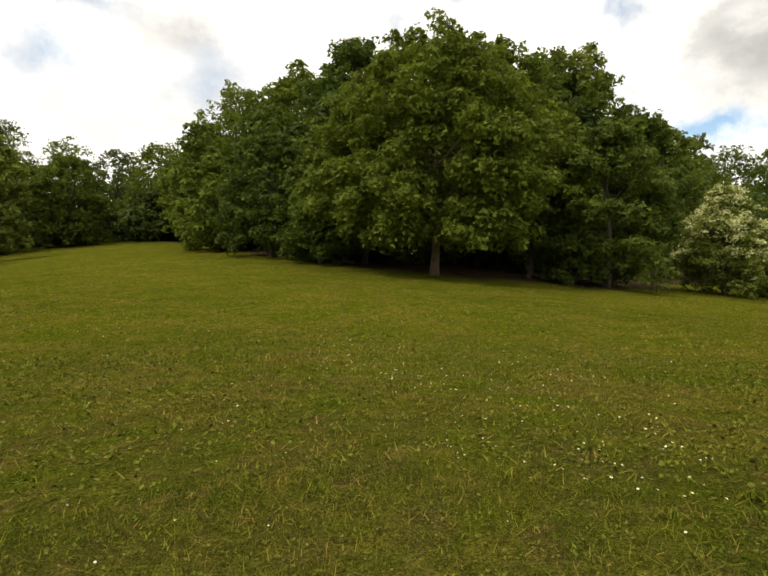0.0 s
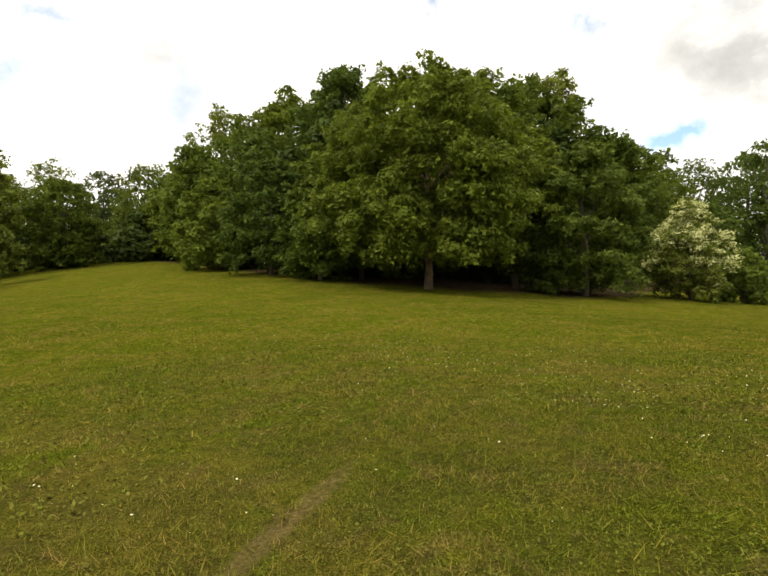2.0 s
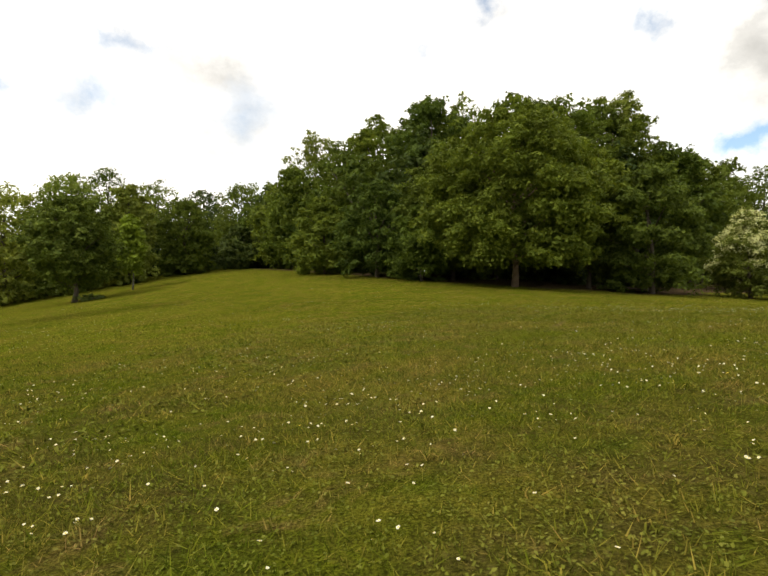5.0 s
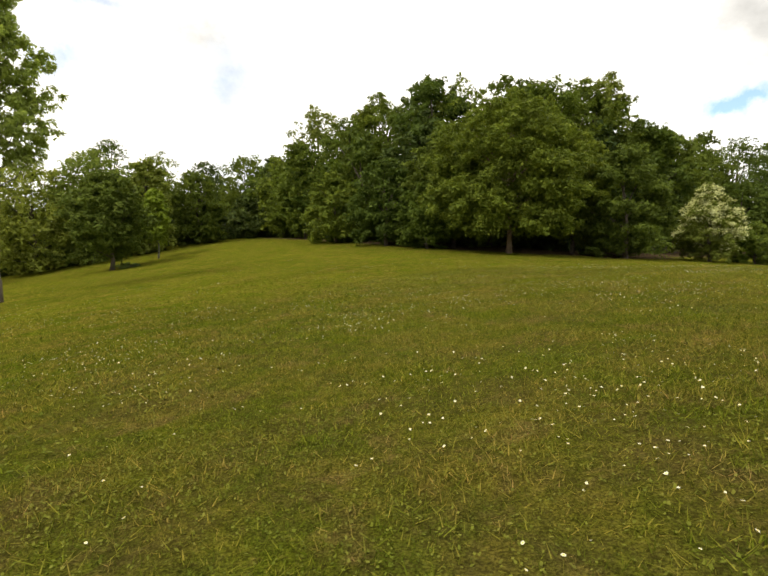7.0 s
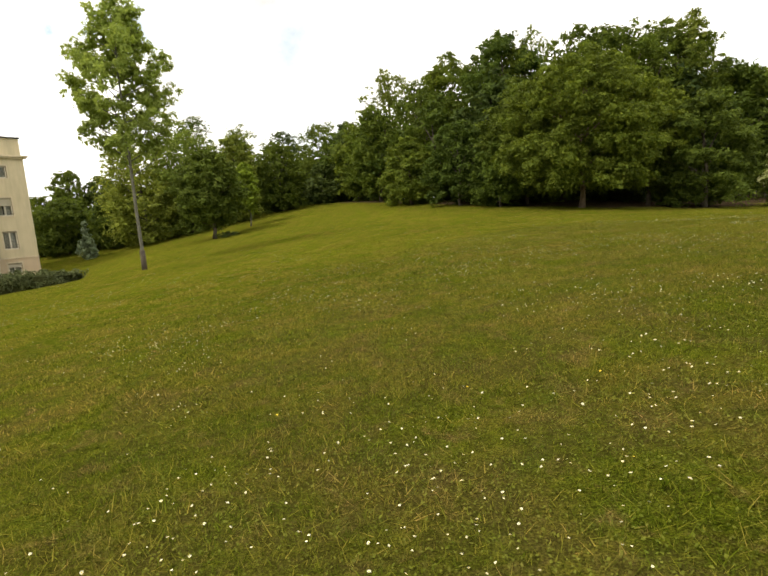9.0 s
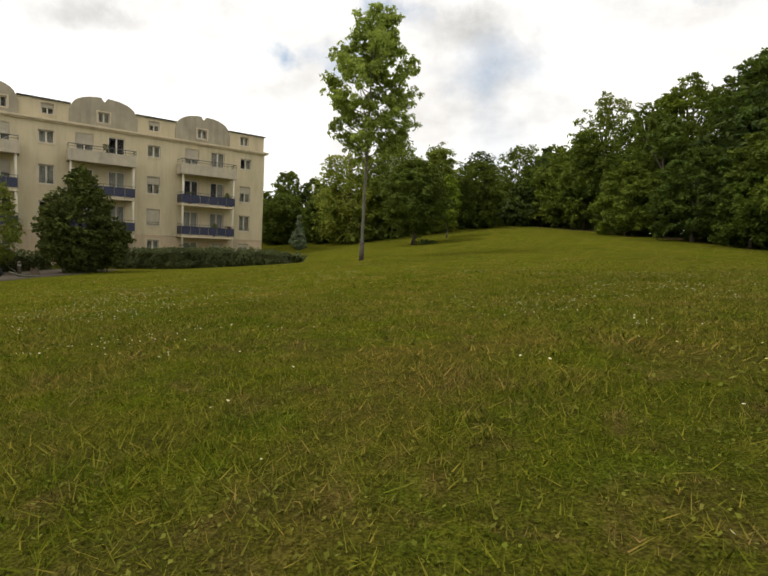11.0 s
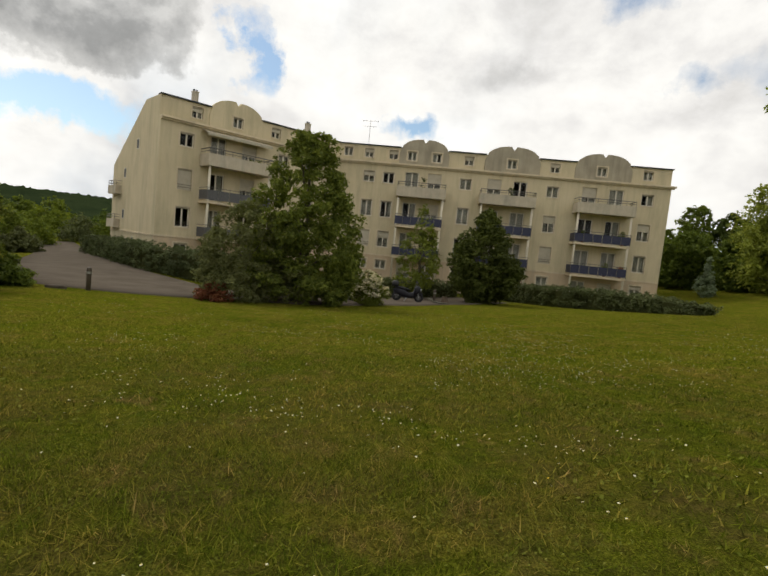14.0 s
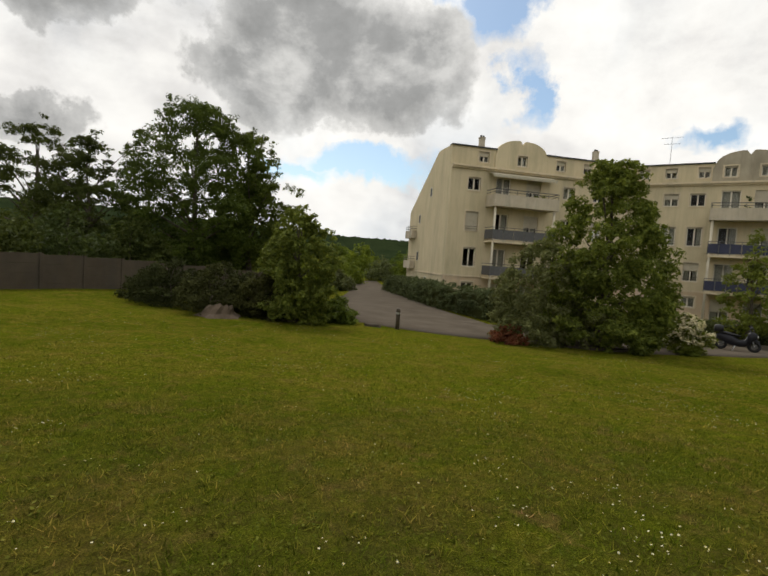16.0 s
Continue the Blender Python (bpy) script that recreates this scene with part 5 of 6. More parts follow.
def build_flats():
    rng = random.Random(5)
    house = thing("apartment_building", 0, 0, 0, "cream rendered block of flats with balconies and rounded gables", "building")
    FA, FB = face_frame(CORNER_E, CORNER_J), face_frame(CORNER_J, CORNER_L)
    back = (CORNER_L - CORNER_J).normalized()
    nb = Vector((-back.y, back.x, 0))
    if nb.dot(EYE_SIDE - CORNER_L) > 0:
        nb = -nb
    CORNER_K = CORNER_L + nb * 10.5
    FC = face_frame(CORNER_L, CORNER_K)
    LA, LB, LC = (CORNER_J - CORNER_E).length, (CORNER_L - CORNER_J).length, 10.5
    looks = ("curtain", "half", "curtain", "open", "half", "dark", "curtain")

    def one_face(F, length, columns, bays, attic, arches, shut, tag):
        holes, kinds = [], []
        for i, c in enumerate(columns):
            for fl in range(4):
                z = FLOORS[fl]
                if fl == 0:
                    h = (c - 0.5, c + 0.5, z + 1.35, z + 2.2)
                elif fl == 3:
                    h = (c - 0.52, c + 0.52, z + 0.95, z + 1.95)
                else:
                    h = (c - 0.52, c + 0.52, z + 0.6, z + 2.1)
                holes.append(h)
                kinds.append("shut" if (i, fl) in shut else "dark" if tag == "north" and i == 0 else looks[(i * 3 + fl * 2 + len(tag)) % 7])
        for j, (b0, b1) in enumerate(bays):
            w = (b1 - b0) / 4
            for fl in range(4):
                z = FLOORS[fl]
                for c in (b0 + w * 0.95, b1 - w * 0.95):
                    holes.append((c - 0.62, c + 0.62, z + 0.05, z + 2.12))
                    kinds.append(looks[(j * 5 + fl * 3 + int(c)) % 7])
        plinth = FLOORS[1] - 0.12
        low = [h for h in holes if h[3] < plinth]
        high = [h for h in holes if h[3] > plinth]
        part("wall", wall_with_openings(F, 0, length, -3.6, plinth, low, 0.35).mesh("wall", M_PLINTH), house, "sandy plinth wall")
        part("wall", wall_with_openings(F, 0, length, plinth, EAVE, high, 0.35).mesh("wall", M_RENDER), house)
        for h, k in zip(holes, kinds):
            window(F, house, h, k, rng, sill=h[2] - FLOORS[0] > 0.2 and h[3] - h[2] < 1.9)
        s = Shape()
        s.box(F, 0, length, 0.004, 0.05, plinth - 0.06, plinth + 0.06)
        part("string_course", s.mesh("string_course", M_TRIM), house)
        s = Shape()
        s.box(F, -0.2, length + 0.0, 0.004, 0.16, EAVE - 0.22, EAVE - 0.10)
        s.box(F, -0.3, length + 0.0, 0.004, 0.30, EAVE - 0.097, EAVE + 0.05)
        part("cornice", s.mesh("cornice", M_TRIM), house)
        ah = []
        for c in attic:
            ah.append((c - 0.42, c + 0.42, EAVE + 0.42, EAVE + 1.25))
        inside = [h for h in ah if any(a < (h[0] + h[1]) / 2 < b for a, b in arches)]
        plain = [h for h in ah if h not in inside]
        G = lambda s_, o, z: F(s_, o - 0.28, z)
        part("attic_wall", wall_with_openings(G, -0.35 if tag == "north" else 0, length + (0.2 if tag == "east" else 0), EAVE, TOP, ah, 0.3).mesh("attic_wall", M_RENDER), house)
        for h in plain:
            window(G, house, h, ("shut", "half", "shut", "half", "curtain")[int(h[0] * 3) % 5], rng)
        for a, b in arches:
            s = Shape()
            n, mid, rise = 18, (a + b) / 2, ARCH - TOP + 0.45
            top = []
            for k in range(n + 1):
                x = a + (b - a) * k / n
                f = (x - mid) / ((b - a) / 2)
                top.append((x, TOP - 0.45 + rise * math.sqrt(max(0, 1 - abs(f) ** 2.6))))
            notch = 0.24
            mine = [h for h in inside if a < (h[0] + h[1]) / 2 < b]
            xs = sorted({*[p[0] for p in top], mid - notch, mid, mid + notch, *[h[0] for h in mine], *[h[1] for h in mine]})

            def height(x, m):
                zz = float(np.interp(x, [p[0] for p in top], [p[1] for p in top]))
                return zz - max(0.0, 0.34 * (1 - abs(x - mid) / notch))
            for p, q in zip(xs, xs[1:]):
                m = (p + q) / 2
                hole = [h for h in mine if h[0] < m < h[1]]
                for o in (0.10, -0.25):
                    bands = [(EAVE + 0.05, hole[0][2]), (hole[0][3], None)] if hole else [(EAVE + 0.05, None)]
                    for lo_, hi_ in bands:
                        s.poly([G(p, o, lo_), G(q, o, lo_), G(q, o, height(q, m) if hi_ is None else hi_), G(p, o, height(p, m) if hi_ is None else hi_)])
                s.poly([G(p, 0.10, height(p, m)), G(q, 0.10, height(q, m)), G(q, -0.25, height(q, m)), G(p, -0.25, height(p, m))])
            for x in (a, b):
                zz = height(x, x)
                s.poly([G(x, 0.10, EAVE + 0.05), G(x, -0.25, EAVE + 0.05), G(x, -0.25, zz), G(x, 0.10, zz)])
            for h in mine:
                for p, q in (((h[0], h[2]), (h[1], h[2])), ((h[1], h[2]), (h[1], h[3])), ((h[1], h[3]), (h[0], h[3])), ((h[0], h[3]), (h[0], h[2]))):
                    s.poly([G(p[0], 0.10, p[1]), G(q[0], 0.10, q[1]), G(q[0], -0.3, q[1]), G(p[0], -0.3, p[1])])
            part("gable", s.mesh("gable", M_GREYREND if tag == "east" else M_RENDER), house, "rounded gable with a notch, streaked grey" if tag == "east" else "rounded gable with a notch")
            for h in mine:
                window(G, house, h, ("curtain", "half", "shut")[int(h[0] * 5) % 3], rng, base=0.1)
        s = Shape()
        edge = [-0.3 if tag == "north" else -0.1] + [x for a, b in sorted(arches) for x in (a + 0.12, b - 0.12)] + [length + (0.15 if tag == "east" else 0)]
        for p, q in zip(edge[::2], edge[1::2]):
            s = Shape()
            s.box(F, p, q, -0.75, -0.14, TOP + 0.003, TOP + 0.09)
            part("coping", s.mesh("coping", M_SLATE), house, "dark slate roof edge")
        for b0, b1 in bays:
            balcony(F, house, b0, b1, 1, "rail", panel=M_BLUE if tag == "east" else M_GREYPLASTIC)
            balcony(F, house, b0, b1, 2, "rail", panel=M_BLUE if tag == "east" else M_GREYPLASTIC)
            balcony(F, house, b0, b1, 3, "parapet")
            for p in (b0, b1):
                s = Shape()
                s.tube([F(p, 1.36, -3.4), F(p, 1.36, FLOORS[3] - 0.2)], [0.09, 0.09], 10)
                part("post", s.mesh("post", M_POST, True), house)
        # Added interior box, coloured dark so the windows look dim.
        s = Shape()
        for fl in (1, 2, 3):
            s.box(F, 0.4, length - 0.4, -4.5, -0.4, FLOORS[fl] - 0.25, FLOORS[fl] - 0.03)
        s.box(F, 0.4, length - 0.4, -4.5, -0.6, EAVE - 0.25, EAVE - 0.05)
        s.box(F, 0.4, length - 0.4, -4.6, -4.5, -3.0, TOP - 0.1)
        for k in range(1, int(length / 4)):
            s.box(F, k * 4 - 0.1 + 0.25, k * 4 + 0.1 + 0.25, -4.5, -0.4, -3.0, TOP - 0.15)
        part("room", s.mesh("room", M_DIM_ROOM), house, "rooms toned dark for dimness behind the windows")

    one_face(FA, LA, [1.85, 9.95, 17.6, 24.6, 26.4], [(3.45, 7.85), (11.75, 16.1), (19.5, 23.4)], [1.95, 5.9, 9.9, 13.7, 17.5, 20.4, 22.65, 24.35, 26.6, 28.55],
             [(3.35, 8.2), (11.2, 16.1), (19.3, 23.8)], {(1, 1), (4, 1)}, "east")
    one_face(FB, LB, [14.05, 5.9, 3.2], [(7.9, 12.8)], [13.3, 10.1, 6.66, 4.2, 1.6], [(7.9, 12.4)], {(0, 2)}, "north")

    # end wall with its sloping top
    s = Shape()
    prof = [(0.355, -3.6), (LC, -3.6), (LC, 5.4), (3.2, TOP), (0.59, TOP), (0.59, EAVE + 0.1), (0.355, EAVE + 0.1)]
    for o in (0.0, -0.35):
        s.poly([FC(a, o, z) for a, z in prof])
    for (a, z), (b, y) in zip(prof, prof[1:] + prof[:1]):
        s.poly([FC(a, 0, z), FC(b, 0, y), FC(b, -0.35, y), FC(a, -0.35, z)])
    part("wall", s.mesh("wall", M_RENDER), house, "cream end wall with a sloping top")
    s = Shape()
    s.box(FC, 0.4, LC, 0.004, 0.05, FLOORS[1] - 0.2, FLOORS[1] - 0.08)
    part("string_course", s.mesh("string_course", M_TRIM), house)
    for z in (0.35, 3.1):
        s = Shape()
        s.box(FC, LC - 2.4, LC - 0.3, 0.003, 0.45, z - 0.2, z - 0.05)
        s.box(FC, LC - 2.4, LC - 0.3, 0.38, 0.45, z - 0.05, z + 0.50)
        s.box(FC, LC - 2.4, LC - 2.33, 0.003, 0.38, z - 0.05, z + 0.50)
        s.box(FC, LC - 0.37, LC - 0.3, 0.003, 0.38, z - 0.05, z + 0.50)
        bal = part("balcony", s.mesh("balcony", M_CONCRETE), house, "small end balcony with a pale parapet")
        s = Shape()
        for zz in (0.68, 0.88):
            s.tube([FC(LC - 2.36, 0.01, z + zz), FC(LC - 2.36, 0.41, z + zz), FC(LC - 0.33, 0.41, z + zz), FC(LC - 0.33, 0.01, z + zz)], [0.025] * 4, 6)
        for k in range(4):
            s.tube([FC(LC - 2.36 + 2.03 * k / 3, 0.41, z + 0.48), FC(LC - 2.36 + 2.03 * k / 3, 0.41, z + 0.88)], [0.02] * 2, 5)
        part("rail", s.mesh("rail", M_RAIL), bal, "grey metal rail")
    for a, z in ((4.2, 6.3), (7.0, 4.2), (7.0, 0.9), (4.4, -1.2)):
        s = Shape()
        s.box(FC, a, a + 0.5, 0.004, 0.03, z, z + 0.8)
        w = part("window", s.mesh("window", M_FRAME), house, "narrow side window")
        t = Shape()
        t.box(FC, a + 0.06, a + 0.44, 0.031, 0.036, z + 0.06, z + 0.74)
        part("pane", t.mesh("pane", M_SLATE), w, "dark pane")

    # roofs
    s = Shape()
    s.poly([FA(0, -0.5, TOP + 0.05), FA(LA, -0.5, TOP + 0.05), FA(LA + 1, -10, TOP + 0.3), FA(0, -10, TOP + 0.3)])
    s.poly([FA(0, -0.5, TOP - 0.2), FA(LA, -0.5, TOP - 0.2), FA(LA + 1, -10, TOP - 0.2), FA(0, -10, TOP - 0.2)])
    part("roof", s.mesh("roof", M_SLATE), house)
    s = Shape()
    s.poly([FB(0, -0.5, TOP + 0.05), FB(LB - 0.36, -0.5, TOP + 0.05), FB(LB - 0.36, -3.2, TOP + 0.05), FB(0, -3.2, TOP + 0.05)])
    s.poly([FB(0, -3.2, TOP + 0.05), FB(LB - 0.36, -3.2, TOP + 0.05), FB(LB - 0.36, -10.5, 5.45), FB(-4, -10.5, 5.45)])
    part("roof", s.mesh("roof", M_SLATE), house)
    # back and far walls
    s = Shape()
    s.box(FA, 0, LA + 3, -10.3, -10, -3.6, TOP)
    s.box(FA, 0.0, 0.3, -10, -0.36, -3.6, TOP)
    part("wall", s.mesh("wall", M_RENDER), house)
    s = Shape()
    s.box(FB, -3, LB - 0.4, -10.5, -10.2, -3.6, 5.4)
    part("wall", s.mesh("wall", M_RENDER), house)
    # awning over the upper terrace of the wing
    s = Shape()
    n = 22
    a, b = 7.6, 13.0
    for k in range(n):
        p, q = a + (b - a) * k / n, a + (b - a) * (k + 1) / n
        s.poly([FB(p, 0.05, EAVE - 0.3), FB(q, 0.05, EAVE - 0.3), FB(q, 1.0, EAVE - 0.55), FB(p, 1.0, EAVE - 0.55)])
        s.poly([FB(p, 1.0, EAVE - 0.55), FB(q, 1.0, EAVE - 0.55), FB(q, 1.0, EAVE - 0.72), FB((p + q) / 2, 1.0, EAVE - 0.80), FB(p, 1.0, EAVE - 0.72)])
    part("awning", s.mesh("awning", M_AWNING), house, "faded cloth awning with a scalloped edge")
    for F, p, h in ((FB, 13.2, 0.95), (FB, 3.0, 1.0)):
        s = Shape()
        s.box(F, p - 0.19, p + 0.19, -1.42, -1.02, TOP - 0.1, TOP + h)
        s.box(F, p - 0.22, p + 0.22, -1.45, -0.99, TOP + h + 0.002, TOP + h + 0.08)
        ch = part("chimney", s.mesh("chimney", M_CONCRETE), house, "pale rendered chimney stack")
        t = Shape()
        for k in (-0.10, 0.10):
            t.tube([F(p + k, -1.22, TOP + h + 0.08), F(p + k, -1.22, TOP + h + 0.24)], [0.08, 0.08], 8)
        part("chimney_pot", t.mesh("chimney_pot", M_SLATE, True), ch)
    s = Shape()
    p = 26.9
    s.tube([FA(p, -1.2, TOP), FA(p, -1.2, TOP + 2.5)], [0.03, 0.02], 6)
    for zz, w in ((2.4, 0.75), (1.9, 0.55)):
        s.tube([FA(p - w, -1.2, TOP + zz), FA(p + w, -1.2, TOP + zz)], [0.015] * 2, 5)
        for k in range(5):
            x = p - w + 2 * w * k / 4
            s.tube([FA(x, -1.4, TOP + zz), FA(x, -1.0, TOP + zz)], [0.01] * 2, 4)
    part("antenna", s.mesh("antenna", M_METAL), house, "thin rooftop aerial on a mast")
    return FA, FB


FA, FB = build_flats()


def potted_plant(F, s, o, z, h, mat, label, seed):
    p = F(s, o, z)
    ob = thing("potted_plant", *p, label, "plant", "balcony plants")
    sh = Shape()
    sh.tube([(0, 0, 0.0), (0, 0, 0.26), (0, 0, 0.30)], [0.11, 0.16, 0.17], 10)
    part("pot", sh.mesh("pot", M_POT, True), ob)
    rng = np.random.default_rng(seed)
    c = np.stack([rng.normal(size=14) * 0.09, rng.normal(size=14) * 0.09, 0.3 + rng.random(14) * (h - 0.3)], -1)
    v, f = leaf_cloud(rng, c, np.full(14, 0.16), 420, 0.11)
    part("foliage", quads_mesh("foliage", v, f, [mat]), ob)


for j, (F, s, fl, h, m) in enumerate([(FA, 21.3, 3, 1.5, M_DARK), (FA, 13.6, 3, 1.35, M_DARK), (FA, 3.7, 1, 0.95, M_RED), (FA, 3.9, 2, 1.2, M_OAK), (FB, 8.8, 3, 0.9, M_OAK), (FB, 9.4, 3, 0.8, M_OAK),
                                      (FA, 7.2, 2, 1.0, M_OAK), (FA, 5.0, 1, 1.1, M_PALE)]):
    potted_plant(F, s, 1.05, FLOORS[fl] - 0.02, h, m, "potted plant in a clay pot on a balcony", 300 + j)


# ---- small things along the drive ----
def build_fence():
    a, b, n = Vector((-22.0, -35.2, 0)), Vector((-46.5, -29.6, 0)), 12
    fence = thing("concrete_fence", a.x, a.y, gz(a.x, a.y), "weathered grey concrete panel fence, toned dark for shade, behind shrubs", "fence")
    d = (b - a)
    u = d.normalized()
    step = d.length / n
    for k in range(n):
        p = a + u * step * k
        z = gz(p.x + u.x * step / 2, p.y + u.y * step / 2)
        F = lambda s, o, zz: p + u * s + Vector((-u.y, u.x, 0)) * o + Vector((0, 0, z + zz)) - fence.location
        t = Shape()
        t.box(F, -0.08, 0.08, -0.08, 0.08, -0.4, 1.68, 0.015)
        part("post", t.mesh("post", M_FENCE_SHADED), fence)
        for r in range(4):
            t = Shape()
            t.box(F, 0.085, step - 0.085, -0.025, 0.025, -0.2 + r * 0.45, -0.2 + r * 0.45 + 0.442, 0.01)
            part("panel", t.mesh("panel", M_FENCE_SHADED), fence)


build_fence()


def build_motorcycle():
    x, y = -35.2, -2.1
    ob = thing("motor_scooter", x, y, gz(x, y) + 0.04, "dark touring scooter parked on its stand by the lawn", "scooter")
    u = Vector((0.33, 0.94, 0)).normalized()
    n = Vector((-u.y, u.x, 0))
    F = lambda s, o, z: (u * s + n * o + Vector((0, 0, z))) * 0.9

    def wheel(s0, r):
        t = Shape()
        ring = [F(s0 + math.cos(w) * (r - 0.07), 0, r + math.sin(w) * (r - 0.07)) for w in np.linspace(0, 2 * math.pi, 21)]
        t.tube(ring, [0.07] * 21, 8, False)
        w = part("wheel", t.mesh("wheel", M_TYRE, True), ob, "black rubber tyre")
        t = Shape()
        t.tube([F(s0, -0.05, r), F(s0, 0.05, r)], [0.10, 0.10], 12)
        for k in range(6):
            a = k * math.pi / 3
            t.tube([F(s0, 0, r), F(s0 + math.cos(a) * (r - 0.1), 0, r + math.sin(a) * (r - 0.1))], [0.025, 0.02], 5)
        part("rim", t.mesh("rim", M_GREYPLASTIC), w, "grey alloy rim")

    wheel(-0.72, 0.30)
    wheel(0.72, 0.30)

    def pod(name, rows, mat, label=""):
        t = Shape()
        t.v, t.f = [], []
        k = 12
        for s, z0, z1, w in rows:
            for j in range(k):
                a = 2 * math.pi * j / k
                ca, sa = math.cos(a), math.sin(a)
                t.v.append(tuple(F(s, w * math.copysign(abs(ca) ** 0.7, ca), (z0 + z1) / 2 + (z1 - z0) / 2 * math.copysign(abs(sa) ** 0.7, sa))))
        m = len(rows)
        for r in range(m - 1):
            t.f += [(r * k + j, r * k + (j + 1) % k, (r + 1) * k + (j + 1) % k, (r + 1) * k + j) for j in range(k)]
        t.f += [tuple(range(k)), tuple(range((m - 1) * k, m * k))]
        return part(name, t.mesh(name, mat, True), ob, label)

    pod("body", [(-0.95, 0.55, 0.78, 0.07), (-0.7, 0.45, 0.85, 0.17), (-0.3, 0.25, 0.80, 0.20), (0.05, 0.22, 0.60, 0.20), (0.3, 0.25, 0.62, 0.19), (0.45, 0.3, 0.95, 0.18)], M_NAVY, "glossy dark body panels")
    pod("front_shield", [(0.40, 0.35, 1.0, 0.22), (0.55, 0.45, 1.08, 0.22), (0.72, 0.62, 1.02, 0.14), (0.82, 0.70, 0.92, 0.07)], M_NAVY)
    pod("seat", [(-0.85, 0.82, 0.92, 0.14), (-0.5, 0.80, 0.95, 0.17), (-0.15, 0.76, 0.88, 0.16), (0.12, 0.72, 0.80, 0.10)], M_BLACK, "black padded seat")
    pod("top_case", [(-1.08, 0.92, 1.22, 0.18), (-1.0, 0.90, 1.28, 0.22), (-0.75, 0.90, 1.28, 0.22), (-0.66, 0.92, 1.22, 0.18)], M_BLACK, "dark top case")
    pod("front_mudguard", [(0.5, 0.50, 0.62, 0.07), (0.72, 0.58, 0.68, 0.08), (0.95, 0.48, 0.60, 0.06)], M_NAVY)
    t = Shape()
    for k in range(6):
        a, b = -0.2 + k * 0.4 / 6, -0.2 + (k + 1) * 0.4 / 6
        ca, cb = 0.06 * (1 - (a / 0.2) ** 2), 0.06 * (1 - (b / 0.2) ** 2)
        t.poly([F(0.66 + ca, a, 1.05), F(0.66 + cb, b, 1.05), F(0.48 + cb, b * 0.8, 1.42), F(0.48 + ca, a * 0.8, 1.42)])
        t.poly([F(0.655 + ca, a, 1.05), F(0.655 + cb, b, 1.05), F(0.475 + cb, b * 0.8, 1.42), F(0.475 + ca, a * 0.8, 1.42)])
    part("windscreen", t.mesh("windscreen", M_GLASS), ob, "clear windscreen")
    t = Shape()
    t.tube([F(0.42, -0.36, 1.06), F(0.5, -0.2, 1.10), F(0.52, 0, 1.08), F(0.5, 0.2, 1.10), F(0.42, 0.36, 1.06)], [0.018] * 5, 6)
    part("handlebar", t.mesh("handlebar", M_BLACK, True), ob)
    for sgn in (-1, 1):
        t = Shape()
        t.tube([F(0.5, 0.22 * sgn, 1.10), F(0.5, 0.34 * sgn, 1.26), F(0.49, 0.38 * sgn, 1.30)], [0.008, 0.008, 0.06], 6)
        part("mirror", t.mesh("mirror", M_BLACK), ob)
    t = Shape()
    t.tube([F(0.80, 0, 0.80), F(0.86, 0, 0.80)], [0.09, 0.07], 12)
    part("headlight", t.mesh("headlight", M_METAL, True), ob, "silvery headlight")
    t = Shape()
    t.tube([F(-0.05, 0.16, 0.30), F(-0.75, 0.20, 0.34), F(-0.95, 0.20, 0.40)], [0.03, 0.055, 0.05], 8)
    part("exhaust", t.mesh("exhaust", M_METAL, True), ob, "grey metal exhaust")
    t = Shape()
    for sgn in (-1, 1):
        t.tube([F(0.62, 0.07 * sgn, 0.62), F(0.72, 0.07 * sgn, 0.30)], [0.025, 0.02], 6)
    part("fork", t.mesh("fork", M_METAL), ob)
    t = Shape()
    t.tube([F(-0.1, 0.12, 0.28), F(-0.2, 0.2, 0.0), F(-0.2, -0.2, 0.0), F(-0.1, -0.12, 0.28)], [0.015] * 4, 5)
    part("stand", t.mesh("stand", M_METAL), ob)


build_motorcycle()


def bollard(x, y, h):
    ob = thing("bollard", x, y, gz(x, y) + 0.02, "short dark wooden bollard at the edge of the drive", "bollard", "bollards")
    s = Shape()
    s.tube([(0, 0, -0.2), (0, 0, h - 0.1), (0, 0, h - 0.03), (0, 0, h)], [0.085, 0.085, 0.08, 0.05], 10)
    part("post", s.mesh("post", M_BOLLARD, True), ob)
    s = Shape()
    s.tube([(0, 0, h - 0.24), (0, 0, h - 0.16)], [0.089, 0.089], 10, False)
    part("band", s.mesh("band", M_METAL, True), ob, "dull metal band")


bollard(-29.1, -17.3, 0.85)
bollard(-35.6, -0.2, 0.8)


